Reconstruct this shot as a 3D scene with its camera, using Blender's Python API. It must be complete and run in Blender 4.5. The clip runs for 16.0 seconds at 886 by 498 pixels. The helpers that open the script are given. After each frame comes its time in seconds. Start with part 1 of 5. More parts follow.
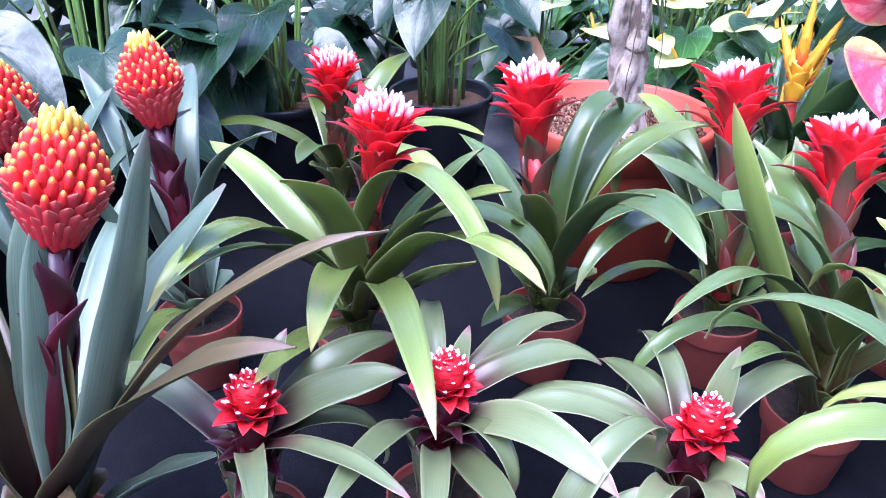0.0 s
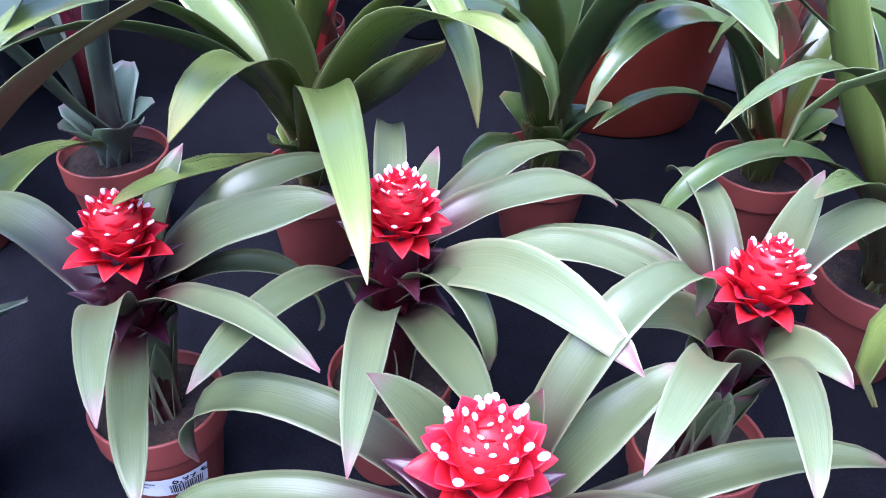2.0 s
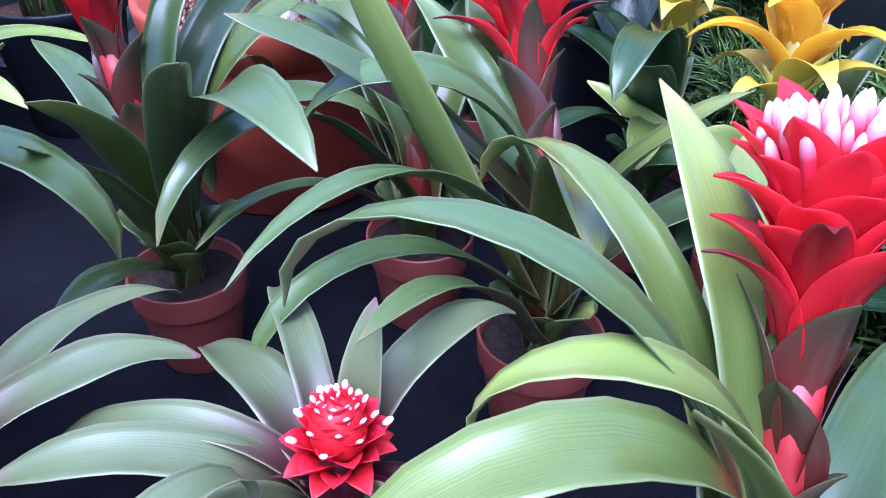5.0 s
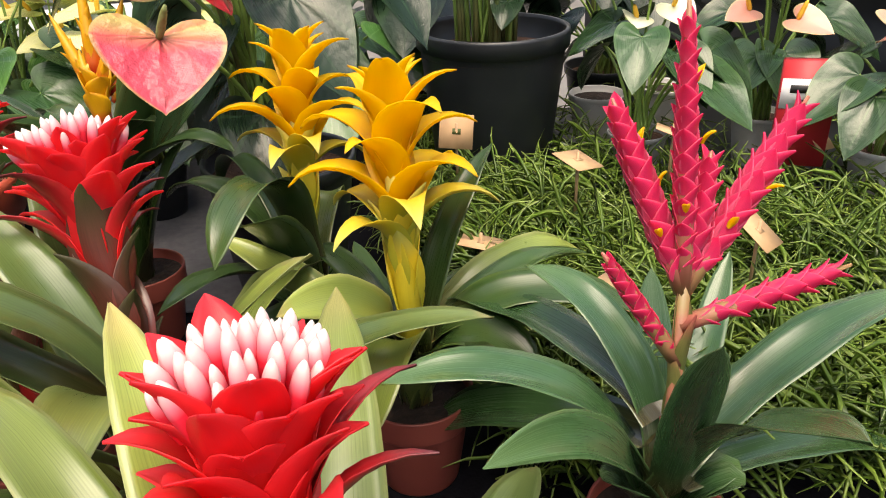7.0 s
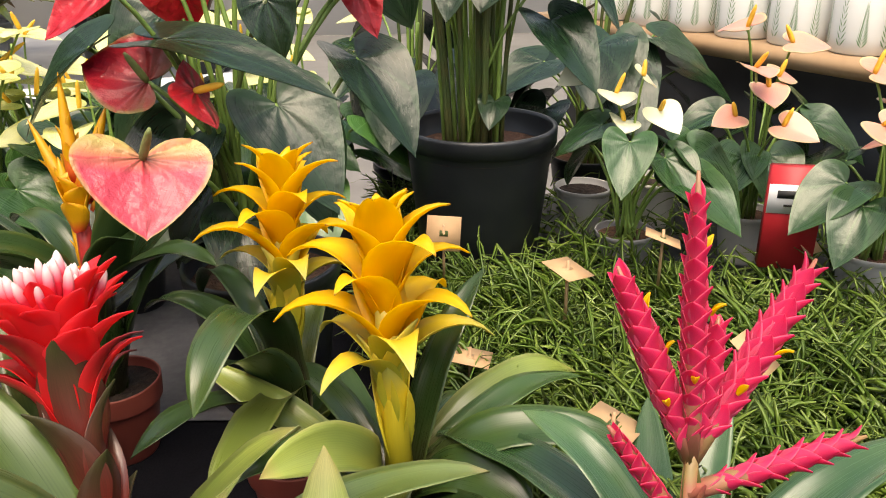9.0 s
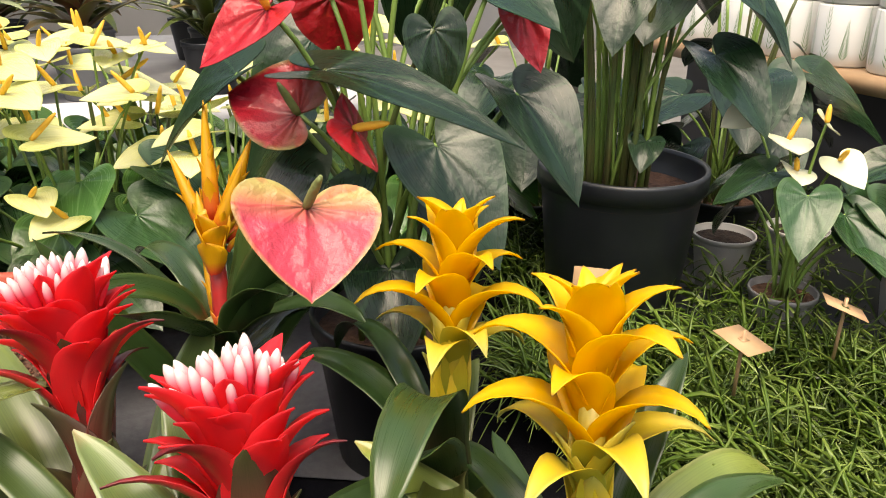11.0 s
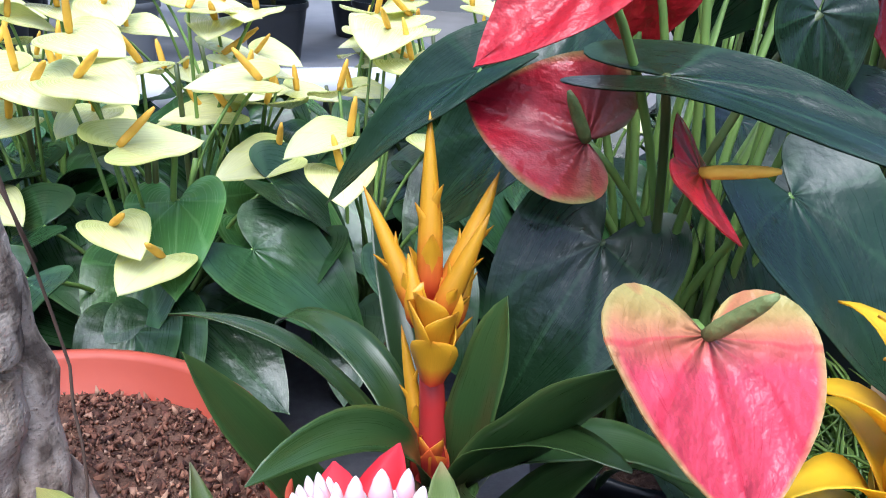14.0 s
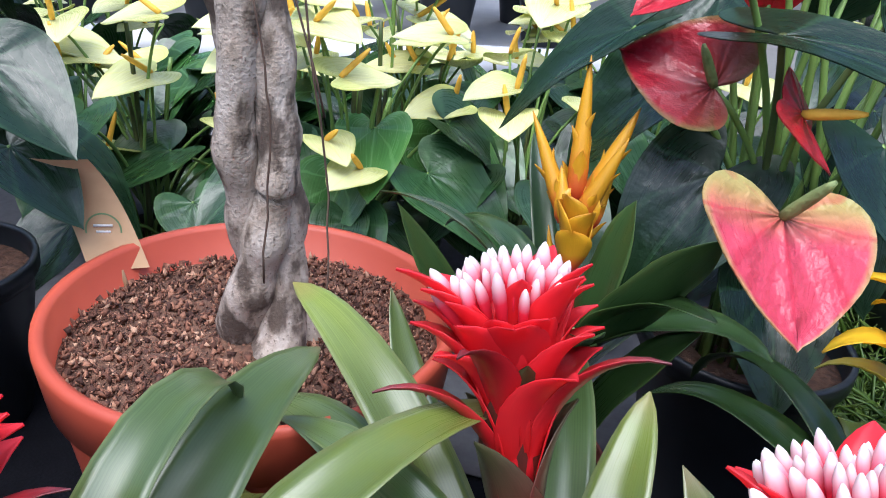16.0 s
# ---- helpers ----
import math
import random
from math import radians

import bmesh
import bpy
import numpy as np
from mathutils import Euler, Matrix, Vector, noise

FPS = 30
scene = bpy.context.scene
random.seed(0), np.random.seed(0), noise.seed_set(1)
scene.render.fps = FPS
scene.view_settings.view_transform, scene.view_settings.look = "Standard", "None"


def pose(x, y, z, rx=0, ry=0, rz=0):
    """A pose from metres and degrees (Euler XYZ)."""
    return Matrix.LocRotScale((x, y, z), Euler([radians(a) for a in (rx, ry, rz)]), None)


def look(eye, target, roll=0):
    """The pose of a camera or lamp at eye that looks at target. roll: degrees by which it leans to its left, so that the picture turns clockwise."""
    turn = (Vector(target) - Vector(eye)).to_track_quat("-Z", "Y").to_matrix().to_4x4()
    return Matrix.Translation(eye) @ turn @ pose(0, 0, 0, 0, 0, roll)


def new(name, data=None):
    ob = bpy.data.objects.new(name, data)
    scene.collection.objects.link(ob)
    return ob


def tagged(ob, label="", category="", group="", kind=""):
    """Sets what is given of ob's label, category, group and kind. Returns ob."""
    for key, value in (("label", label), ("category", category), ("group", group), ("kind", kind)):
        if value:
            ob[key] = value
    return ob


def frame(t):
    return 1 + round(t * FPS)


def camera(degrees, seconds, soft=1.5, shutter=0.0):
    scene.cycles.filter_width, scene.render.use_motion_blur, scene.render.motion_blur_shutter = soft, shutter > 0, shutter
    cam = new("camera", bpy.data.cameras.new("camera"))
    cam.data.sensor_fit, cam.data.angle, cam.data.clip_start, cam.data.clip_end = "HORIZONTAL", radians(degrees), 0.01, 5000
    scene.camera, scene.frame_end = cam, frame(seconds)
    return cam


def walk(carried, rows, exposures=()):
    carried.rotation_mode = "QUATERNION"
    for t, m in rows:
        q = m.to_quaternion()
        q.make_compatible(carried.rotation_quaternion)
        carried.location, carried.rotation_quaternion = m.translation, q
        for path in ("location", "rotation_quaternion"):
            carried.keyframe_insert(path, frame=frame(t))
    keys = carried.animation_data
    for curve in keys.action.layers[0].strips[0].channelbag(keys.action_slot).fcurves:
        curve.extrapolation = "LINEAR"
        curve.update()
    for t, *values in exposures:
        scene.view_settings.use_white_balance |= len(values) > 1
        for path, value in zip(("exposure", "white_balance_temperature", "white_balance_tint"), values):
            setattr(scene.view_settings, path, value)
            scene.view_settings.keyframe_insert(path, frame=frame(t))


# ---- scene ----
cam = camera(60.0, 16.0, 1.0)
PATH = [
    (0, (-0.045, -0.086, 0.657), (-0.577, 0.601, 0.161), 1.2),
    (0.5, (-0.064, -0.038, 0.625), (-0.594, 0.629, 0.102), 0.8),
    (1, (-0.077, -0.005, 0.584), (-0.579, 0.643, 0.011), 1.7),
    (1.5, (-0.084, 0.014, 0.558), (-0.571, 0.657, -0.033), 2.9),
    (2, (-0.100, 0.035, 0.506), (-0.585, 0.663, -0.102), 2.4),
    (2.5, (-0.108, 0.054, 0.479), (-0.586, 0.655, -0.162), 1.8),
    (3, (-0.105, 0.072, 0.465), (-0.573, 0.654, -0.200), 1.6),
    (3.5, (-0.097, 0.094, 0.471), (-0.548, 0.687, -0.196), 1.6),
    (4, (-0.080, 0.136, 0.489), (-0.472, 0.800, -0.148), 1.7),
    (4.5, (-0.051, 0.166, 0.531), (-0.376, 0.858, -0.113), -1.4),
    (5, (-0.033, 0.188, 0.519), (-0.307, 0.966, -0.047), 1.0),
    (5.2, (-0.022, 0.195, 0.524), (-0.270, 0.993, -0.025), 1.4),
    (7.3, (0.106, 0.284, 0.545), (0.090, 1.178, 0.098), -1.9),
    (7.5, (0.110, 0.287, 0.548), (0.099, 1.184, 0.107), -1.8),
    (8, (0.115, 0.300, 0.568), (0.105, 1.206, 0.145), -2.4),
    (8.2, (0.108, 0.303, 0.576), (0.097, 1.211, 0.159), -2.0),
    (10.3, (0.046, 0.369, 0.607), (0.047, 1.299, 0.239), 0.5),
    (10.5, (0.031, 0.374, 0.610), (0.006, 1.300, 0.233), 0.8),
    (11, (-0.034, 0.425, 0.603), (-0.106, 1.347, 0.223), 0.7),
    (11.5, (-0.115, 0.505, 0.605), (-0.241, 1.417, 0.215), -0.5),
    (12, (-0.212, 0.626, 0.587), (-0.322, 1.536, 0.187), -0.8),
    (12.5, (-0.275, 0.712, 0.557), (-0.333, 1.621, 0.144), 2.6),
    (13, (-0.288, 0.723, 0.567), (-0.341, 1.626, 0.141), 2.9),
    (13.5, (-0.284, 0.719, 0.570), (-0.338, 1.625, 0.150), 2.8),
    (14, (-0.291, 0.697, 0.570), (-0.346, 1.603, 0.151), 3.2),
    (14.5, (-0.298, 0.670, 0.555), (-0.382, 1.573, 0.134), 4.0),
    (15, (-0.294, 0.636, 0.551), (-0.416, 1.531, 0.122), 5.2),
    (15.5, (-0.291, 0.596, 0.556), (-0.449, 1.482, 0.120), 4.7),
    (16, (-0.282, 0.528, 0.564), (-0.500, 1.403, 0.133), 5.2),
]
walk(cam, [(t, look(eye, target, roll)) for t, eye, target, roll in PATH], [(0.0, 2.02, 4950, 25), (2.5, 1.95, 4950, 25), (5.2, 1.60, 4600, 26), (7.3, 1.15, 8000, 10), (11.0, 1.1, 8000, 10), (12.0, 0.75, 6200, 10), (12.6, 0.82, 5500, 10), (13.5, 1.12, 5400, 10), (14.5, 1.08, 5500, 10), (16.0, 1.0, 5600, 10)])

# ---- light ----
world = bpy.data.worlds.new("sky")
scene.world = world
world.use_nodes = True
wn = world.node_tree
sky = wn.nodes.new("ShaderNodeTexSky")
sky.sky_type, sky.sun_disc = "NISHITA", False
sky.sun_elevation, sky.sun_rotation = radians(69), radians(190)
sky.air_density, sky.dust_density = 1.0, 4.0
wn.links.new(sky.outputs[0], wn.nodes["Background"].inputs[0])
wn.nodes["Background"].inputs[1].default_value = 0.15
sun = new("sun", bpy.data.lights.new("sun", "SUN"))
sun.data.energy, sun.data.angle, sun.data.color = 1.7, radians(50), (1.0, 0.98, 0.95)
sun.matrix_world = look((0.2, -0.7, 3.4), (0, 0.6, 0))


# ---- materials ----
def material(name):
    m = bpy.data.materials.new(name)
    m.use_nodes = True
    return m, m.node_tree, m.node_tree.nodes["Principled BSDF"]


def ramp(nt, stops, source):
    r = nt.nodes.new("ShaderNodeValToRGB")
    e = r.color_ramp.elements
    while len(e) < len(stops):
        e.new(0.5)
    for k, (p, c) in enumerate(stops):
        e[k].position, e[k].color = p, (*c, 1)
    nt.links.new(source, r.inputs[0])
    return r.outputs[0]


def noise_node(nt, scale, detail=4.0, stretch=None, coord="Object"):
    tc = nt.nodes.new("ShaderNodeTexCoord")
    n = nt.nodes.new("ShaderNodeTexNoise")
    n.inputs["Scale"].default_value, n.inputs["Detail"].default_value = scale, detail
    if stretch:
        mp = nt.nodes.new("ShaderNodeMapping")
        mp.inputs["Scale"].default_value = stretch
        nt.links.new(tc.outputs[coord], mp.inputs[0])
        nt.links.new(mp.outputs[0], n.inputs["Vector"])
    else:
        nt.links.new(tc.outputs[coord], n.inputs["Vector"])
    return n.outputs["Fac"]


def mixed(nt, a, b, fac, mode="MIX"):
    m = nt.nodes.new("ShaderNodeMix")
    m.data_type, m.blend_type = "RGBA", mode
    for s, v in ((m.inputs[0], fac), (m.inputs[6], a), (m.inputs[7], b)):
        if isinstance(v, (tuple, float, int)):
            s.default_value = (*v, 1) if isinstance(v, tuple) else v
        else:
            nt.links.new(v, s)
    return m.outputs[2]


def value(nt, op, a, b=0.0):
    m = nt.nodes.new("ShaderNodeMath")
    m.operation = op
    for s, v in ((m.inputs[0], a), (m.inputs[1], b)):
        if isinstance(v, (float, int)):
            s.default_value = v
        else:
            nt.links.new(v, s)
    return m.outputs[0]


def bumped(nt, bsdf, fac, strength, distance=0.002):
    b = nt.nodes.new("ShaderNodeBump")
    b.inputs["Strength"].default_value, b.inputs["Distance"].default_value = strength, distance
    nt.links.new(fac, b.inputs["Height"])
    nt.links.new(b.outputs[0], bsdf.inputs["Normal"])


def grown(name, stops, edge=None, rough=0.35, vary=0.25, clear=0.2, blotch=None, veins=0.12, ribs=44.0, edge_from=0.86, trans=0.12, radial=None, pucker=0.0, spec=0.5):
    """Leaf or petal: stops run from base to tip along the blade; edge tints the rim of the blade."""
    m, nt, b = material(name)
    uv = nt.nodes.new("ShaderNodeUVMap")
    sp = nt.nodes.new("ShaderNodeSeparateXYZ")
    nt.links.new(uv.outputs[0], sp.inputs[0])
    wob = noise_node(nt, 14.0, 3.0)
    along = value(nt, "ADD", sp.outputs[1], value(nt, "MULTIPLY", value(nt, "SUBTRACT", wob, 0.5), 0.16))
    col = ramp(nt, stops, along)
    across = value(nt, "MULTIPLY", value(nt, "ABSOLUTE", value(nt, "SUBTRACT", sp.outputs[0], 0.5)), 2.0)
    if edge:
        col = mixed(nt, col, edge, ramp(nt, [(edge_from, (0, 0, 0)), (1.0, (0.8, 0.8, 0.8))], across))
    streak = noise_node(nt, 1.0, 3.0, (60, 3, 1), "UV")
    patch = noise_node(nt, 9.0, 4.0)
    info = nt.nodes.new("ShaderNodeObjectInfo")
    shade = value(nt, "ADD", value(nt, "MULTIPLY", streak, 0.55), value(nt, "ADD", value(nt, "MULTIPLY", patch, 0.6), value(nt, "MULTIPLY", info.outputs["Random"], 0.5)))
    col = mixed(nt, col, mixed(nt, col, ramp(nt, [(0.45, (0.35, 0.38, 0.3)), (1.25 / 1.65, (1, 1, 1)), (1.0, (1.0, 1.0, 0.85))], value(nt, "MULTIPLY", shade, 0.7)), 1.0, "MULTIPLY"), vary * 3 if vary < 0.33 else 1.0)
    if blotch:
        spots = noise_node(nt, 45.0, 2.0)
        col = mixed(nt, col, blotch, ramp(nt, [(0.62, (0, 0, 0)), (0.74, (0.7, 0.7, 0.7))], spots))
    if edge and not radial:
        line = value(nt, "SINE", value(nt, "ADD", value(nt, "MULTIPLY", sp.outputs[0], ribs * 3.1416), value(nt, "MULTIPLY", streak, 5.0)))
        col = mixed(nt, col, mixed(nt, col, (0.72, 0.74, 0.66), 1.0, "MULTIPLY"), ramp(nt, [(0.25, (0, 0, 0)), (1.0, (0.3, 0.3, 0.3))], line))
    relief = None
    if radial:
        du, dv = value(nt, "SUBTRACT", sp.outputs[0], 0.5), value(nt, "SUBTRACT", sp.outputs[1], 0.215)
        ang = value(nt, "ARCTAN2", value(nt, "MULTIPLY", du, 0.8), dv)
        wave = value(nt, "SINE", value(nt, "ADD", value(nt, "MULTIPLY", ang, 9.0), value(nt, "MULTIPLY", noise_node(nt, 35.0, 2.0), 2.5)))
        mid = ramp(nt, [(0.0, (1, 1, 1)), (0.035, (0, 0, 0))], across)
        lines = value(nt, "MAXIMUM", ramp(nt, [(0.86, (0, 0, 0)), (1.0, (0.7, 0.7, 0.7))], wave), mid)
        col = mixed(nt, col, radial, value(nt, "MULTIPLY", lines, 0.75))
        relief = value(nt, "ADD", value(nt, "MULTIPLY", wave, -0.18), value(nt, "ADD", value(nt, "MULTIPLY", noise_node(nt, 32.0, 2.0), 0.9), value(nt, "MULTIPLY", noise_node(nt, 110.0, 3.0), 0.45)))
    nt.links.new(col, b.inputs["Base Color"])
    nt.links.new(value(nt, "ADD", value(nt, "MULTIPLY", value(nt, "ADD", streak, patch), 0.22), rough - 0.2), b.inputs["Roughness"])
    b.inputs["Specular IOR Level"].default_value = spec
    b.inputs["Coat Weight"].default_value = clear
    b.inputs["Coat Roughness"].default_value = 0.25
    rib = value(nt, "SINE", value(nt, "MULTIPLY", sp.outputs[0], ribs * 6.283 / 2))
    if relief is not None:
        bumped(nt, b, relief, 0.3 + pucker, 0.0015 + 0.002 * pucker)
    else:
        bumped(nt, b, value(nt, "ADD", value(nt, "MULTIPLY", rib, 0.08), value(nt, "MULTIPLY", noise_node(nt, 60.0, 3.0), 0.8)), veins, 0.001)
    tr = nt.nodes.new("ShaderNodeBsdfTranslucent")
    nt.links.new(col, tr.inputs[0])
    mx = nt.nodes.new("ShaderNodeMixShader")
    mx.inputs[0].default_value = trans
    nt.links.new(b.outputs[0], mx.inputs[1])
    nt.links.new(tr.outputs[0], mx.inputs[2])
    nt.links.new(mx.outputs[0], nt.nodes["Material Output"].inputs[0])
    return m


def plain(name, a, c, scale, rough=0.5, bump=0.2, metal=0.0, detail=5.0, distance=0.002, coord="Object"):
    m, nt, b = material(name)
    n1, n2 = noise_node(nt, scale, detail, None, coord), noise_node(nt, scale * 0.12, 3.0, None, coord)
    col = mixed(nt, a, c, ramp(nt, [(0.35, (0, 0, 0)), (0.68, (1, 1, 1))], value(nt, "ADD", value(nt, "MULTIPLY", n1, 0.6), value(nt, "MULTIPLY", n2, 0.4))))
    nt.links.new(col, b.inputs["Base Color"])
    b.inputs["Roughness"].default_value, b.inputs["Metallic"].default_value = rough, metal
    bumped(nt, b, n1, bump, distance)
    return m


def bark(name):
    m, nt, b = material(name)
    big, mid, fine = noise_node(nt, 22.0, 8.0), noise_node(nt, 70.0, 12.0, (1, 1, 0.35)), noise_node(nt, 320.0, 4.0)
    col = mixed(nt, (0.46, 0.39, 0.33), (0.31, 0.24, 0.18), ramp(nt, [(0.35, (0, 0, 0)), (0.62, (1, 1, 1))], mid))
    col = mixed(nt, col, (0.055, 0.036, 0.026), ramp(nt, [(0.505, (0, 0, 0)), (0.575, (0.85, 0.85, 0.85))], value(nt, "ADD", value(nt, "MULTIPLY", big, 0.55), value(nt, "MULTIPLY", mid, 0.45))))
    col = mixed(nt, col, (0.10, 0.07, 0.05), ramp(nt, [(0.6, (0, 0, 0)), (0.72, (0.8, 0.8, 0.8))], fine))
    nt.links.new(col, b.inputs["Base Color"])
    b.inputs["Roughness"].default_value = 0.9
    bumped(nt, b, value(nt, "ADD", mid, value(nt, "MULTIPLY", fine, 0.35)), 1.0, 0.005)
    return m


def crumbly(name, stops):
    m, nt, b = material(name)
    g = nt.nodes.new("ShaderNodeNewGeometry")
    nt.links.new(ramp(nt, stops, g.outputs["Random Per Island"]), b.inputs["Base Color"])
    b.inputs["Roughness"].default_value = 0.95
    return m


LEAF_GREEN = grown("bromeliad_leaf", [(0.0, (0.14, 0.075, 0.03)), (0.2, (0.12, 0.145, 0.03)), (0.6, (0.185, 0.25, 0.055)), (0.9, (0.34, 0.42, 0.09)), (1.0, (0.50, 0.42, 0.14))], (0.38, 0.41, 0.16), rough=0.3, clear=0.45, trans=0.18)
LEAF_DEEP = grown("dark_leaf", [(0.0, (0.06, 0.045, 0.02)), (0.35, (0.032, 0.075, 0.020)), (1.0, (0.058, 0.115, 0.030))], (0.11, 0.17, 0.045), rough=0.29, clear=0.25)
LEAF_SAGE = grown("sage_leaf", [(0.0, (0.13, 0.075, 0.03)), (0.3, (0.072, 0.115, 0.034)), (0.7, (0.10, 0.16, 0.046)), (0.95, (0.16, 0.22, 0.07)), (1.0, (0.30, 0.26, 0.12))], (0.26, 0.31, 0.13), rough=0.31, clear=0.3, trans=0.16)
LEAF_GREY = grown("grey_green_leaf", [(0.0, (0.09, 0.010, 0.022)), (0.2, (0.10, 0.033, 0.038)), (0.34, (0.145, 0.13, 0.075)), (0.46, (0.18, 0.215, 0.10)), (0.9, (0.22, 0.265, 0.12)), (0.96, (0.33, 0.24, 0.19)), (1.0, (0.36, 0.13, 0.16))], (0.43, 0.41, 0.24), rough=0.40, clear=0.15, blotch=None)
LEAF_BROWN = grown("bronze_leaf", [(0.0, (0.05, 0.02, 0.025)), (0.5, (0.10, 0.065, 0.03)), (0.85, (0.15, 0.11, 0.05)), (1.0, (0.30, 0.20, 0.17))], (0.16, 0.16, 0.06), rough=0.45, clear=0.05)
LEAF_BLUE = grown("blue_green_leaf", [(0.0, (0.07, 0.04, 0.05)), (0.3, (0.15, 0.20, 0.15)), (0.9, (0.21, 0.29, 0.21)), (1.0, (0.36, 0.30, 0.27))], (0.30, 0.35, 0.27), rough=0.36, clear=0.25, trans=0.18)
BURGUNDY = grown("burgundy_leaf", [(0.0, (0.12, 0.004, 0.012)), (0.6, (0.07, 0.005, 0.016)), (1.0, (0.12, 0.03, 0.06))], (0.13, 0.04, 0.06), rough=0.36, trans=0.05)
RED_DARK = grown("dark_red_bract", [(0.0, (0.62, 0.012, 0.015)), (0.6, (0.5, 0.012, 0.02)), (1.0, (0.14, 0.03, 0.04))], None, rough=0.38, vary=0.1, trans=0.2)
SHEATH = grown("sheath_bract", [(0.0, (0.20, 0.02, 0.018)), (0.4, (0.13, 0.03, 0.022)), (0.75, (0.085, 0.05, 0.028)), (1.0, (0.09, 0.09, 0.035))], None, rough=0.33)
RED = grown("red_bract", [(0.0, (0.70, 0.014, 0.014)), (0.5, (0.92, 0.028, 0.04)), (1.0, (0.92, 0.05, 0.075))], None, rough=0.40, vary=0.04, trans=0.5)
SCALE_RED = grown("red_scale", [(0.0, (0.72, 0.010, 0.02)), (0.6, (0.84, 0.016, 0.045)), (1.0, (0.88, 0.05, 0.10))], None, rough=0.42, vary=0.04, trans=0.5)
TIP_WHITE = grown("white_tipped_bract", [(0.0, (0.78, 0.012, 0.025)), (0.52, (0.84, 0.03, 0.07)), (0.66, (0.88, 0.24, 0.32)), (0.82, (0.90, 0.60, 0.62)), (0.96, (0.9, 0.82, 0.80))], None, rough=0.4, vary=0.05, trans=0.25)
DOT_WHITE = plain("white_bud", (0.88, 0.80, 0.79), (0.82, 0.55, 0.57), 160, 0.45)
FLAME = grown("flame_bud", [(0.0, (0.66, 0.012, 0.02)), (0.80, (0.82, 0.035, 0.035)), (0.90, (0.84, 0.25, 0.03)), (1.0, (0.86, 0.62, 0.10))], None, rough=0.42, vary=0.06, trans=0.2)
FLAME_TOP = grown("golden_bud", [(0.0, (0.74, 0.03, 0.02)), (0.45, (0.82, 0.18, 0.02)), (0.7, (0.86, 0.52, 0.05)), (1.0, (0.88, 0.68, 0.16))], None, rough=0.42, vary=0.06, trans=0.2)
CORAL = grown("coral_scale", [(0.0, (0.72, 0.02, 0.03)), (0.7, (0.78, 0.06, 0.07)), (1.0, (0.74, 0.16, 0.12))], (0.78, 0.2, 0.18), rough=0.42, vary=0.1, trans=0.2)
YELLOW = grown("yellow_bract", [(0.0, (0.86, 0.52, 0.008)), (0.5, (0.94, 0.64, 0.012)), (0.96, (0.95, 0.67, 0.03)), (1.0, (0.5, 0.25, 0.03))], None, rough=0.42, vary=0.03, trans=0.5)
YELLOW_LOW = grown("greenish_yellow_bract", [(0.0, (0.4, 0.42, 0.04)), (0.6, (0.78, 0.58, 0.04)), (1.0, (0.55, 0.52, 0.12))], None, rough=0.4, vary=0.07, trans=0.25)
AMBER = grown("amber_bract", [(0.0, (0.60, 0.03, 0.018)), (0.16, (0.74, 0.17, 0.02)), (0.36, (0.82, 0.40, 0.016)), (0.8, (0.84, 0.45, 0.014)), (1.0, (0.70, 0.32, 0.015))], None, rough=0.42, vary=0.08, trans=0.3)
PINK = grown("pink_bract", [(0.0, (0.88, 0.16, 0.28)), (0.5, (0.92, 0.05, 0.19)), (1.0, (0.90, 0.03, 0.15))], (0.92, 0.14, 0.27), rough=0.38, vary=0.05, trans=0.45)
STEM_BRIGHT = plain("bright_red_core", (0.62, 0.012, 0.02), (0.5, 0.01, 0.016), 60, 0.45)
STEM_RED = plain("red_stem", (0.40, 0.02, 0.02), (0.28, 0.03, 0.03), 40, 0.4)
CRUMB = crumbly("coco_crumbs", [(0.0, (0.045, 0.017, 0.011)), (0.5, (0.18, 0.075, 0.044)), (0.85, (0.32, 0.15, 0.09)), (1.0, (0.46, 0.28, 0.18))])
STEM_PINK = plain("pink_stem", (0.40, 0.08, 0.09), (0.20, 0.2, 0.06), 30, 0.4)
STALK = plain("green_stalk", (0.20, 0.32, 0.07), (0.13, 0.22, 0.05), 30, 0.4)
STALK_DARK = plain("dark_stalk", (0.06, 0.10, 0.03), (0.10, 0.09, 0.03), 30, 0.4)
TERRACOTTA = plain("terracotta_plastic", (0.27, 0.062, 0.045), (0.21, 0.045, 0.033), 22, 0.45, 0.08)
ORANGE_POT = plain("orange_clay", (0.47, 0.078, 0.038), (0.38, 0.058, 0.03), 16, 0.5, 0.1)
BLACK_POT = plain("black_plastic", (0.012, 0.014, 0.018), (0.022, 0.025, 0.03), 20, 0.4, 0.08)
WHITE_POT = plain("white_plastic", (0.5, 0.49, 0.47), (0.62, 0.6, 0.58), 12, 0.45, 0.05)
GREY_POT = plain("grey_plastic", (0.2, 0.2, 0.21), (0.28, 0.28, 0.29), 12, 0.45, 0.05)
SOIL = plain("peat_soil", (0.012, 0.008, 0.006), (0.05, 0.028, 0.018), 130, 0.95, 1.0, distance=0.004)
COCO = plain("coco_soil", (0.045, 0.02, 0.012), (0.2, 0.10, 0.06), 150, 0.95, 1.0, distance=0.004)
CLOTH = plain("black_weed_mat", (0.006, 0.006, 0.008), (0.012, 0.012, 0.016), 300, 0.95, 0.5)
CLOTH.node_tree.nodes["Principled BSDF"].inputs["Specular IOR Level"].default_value = 0.05
BARK = bark("grey_bark")
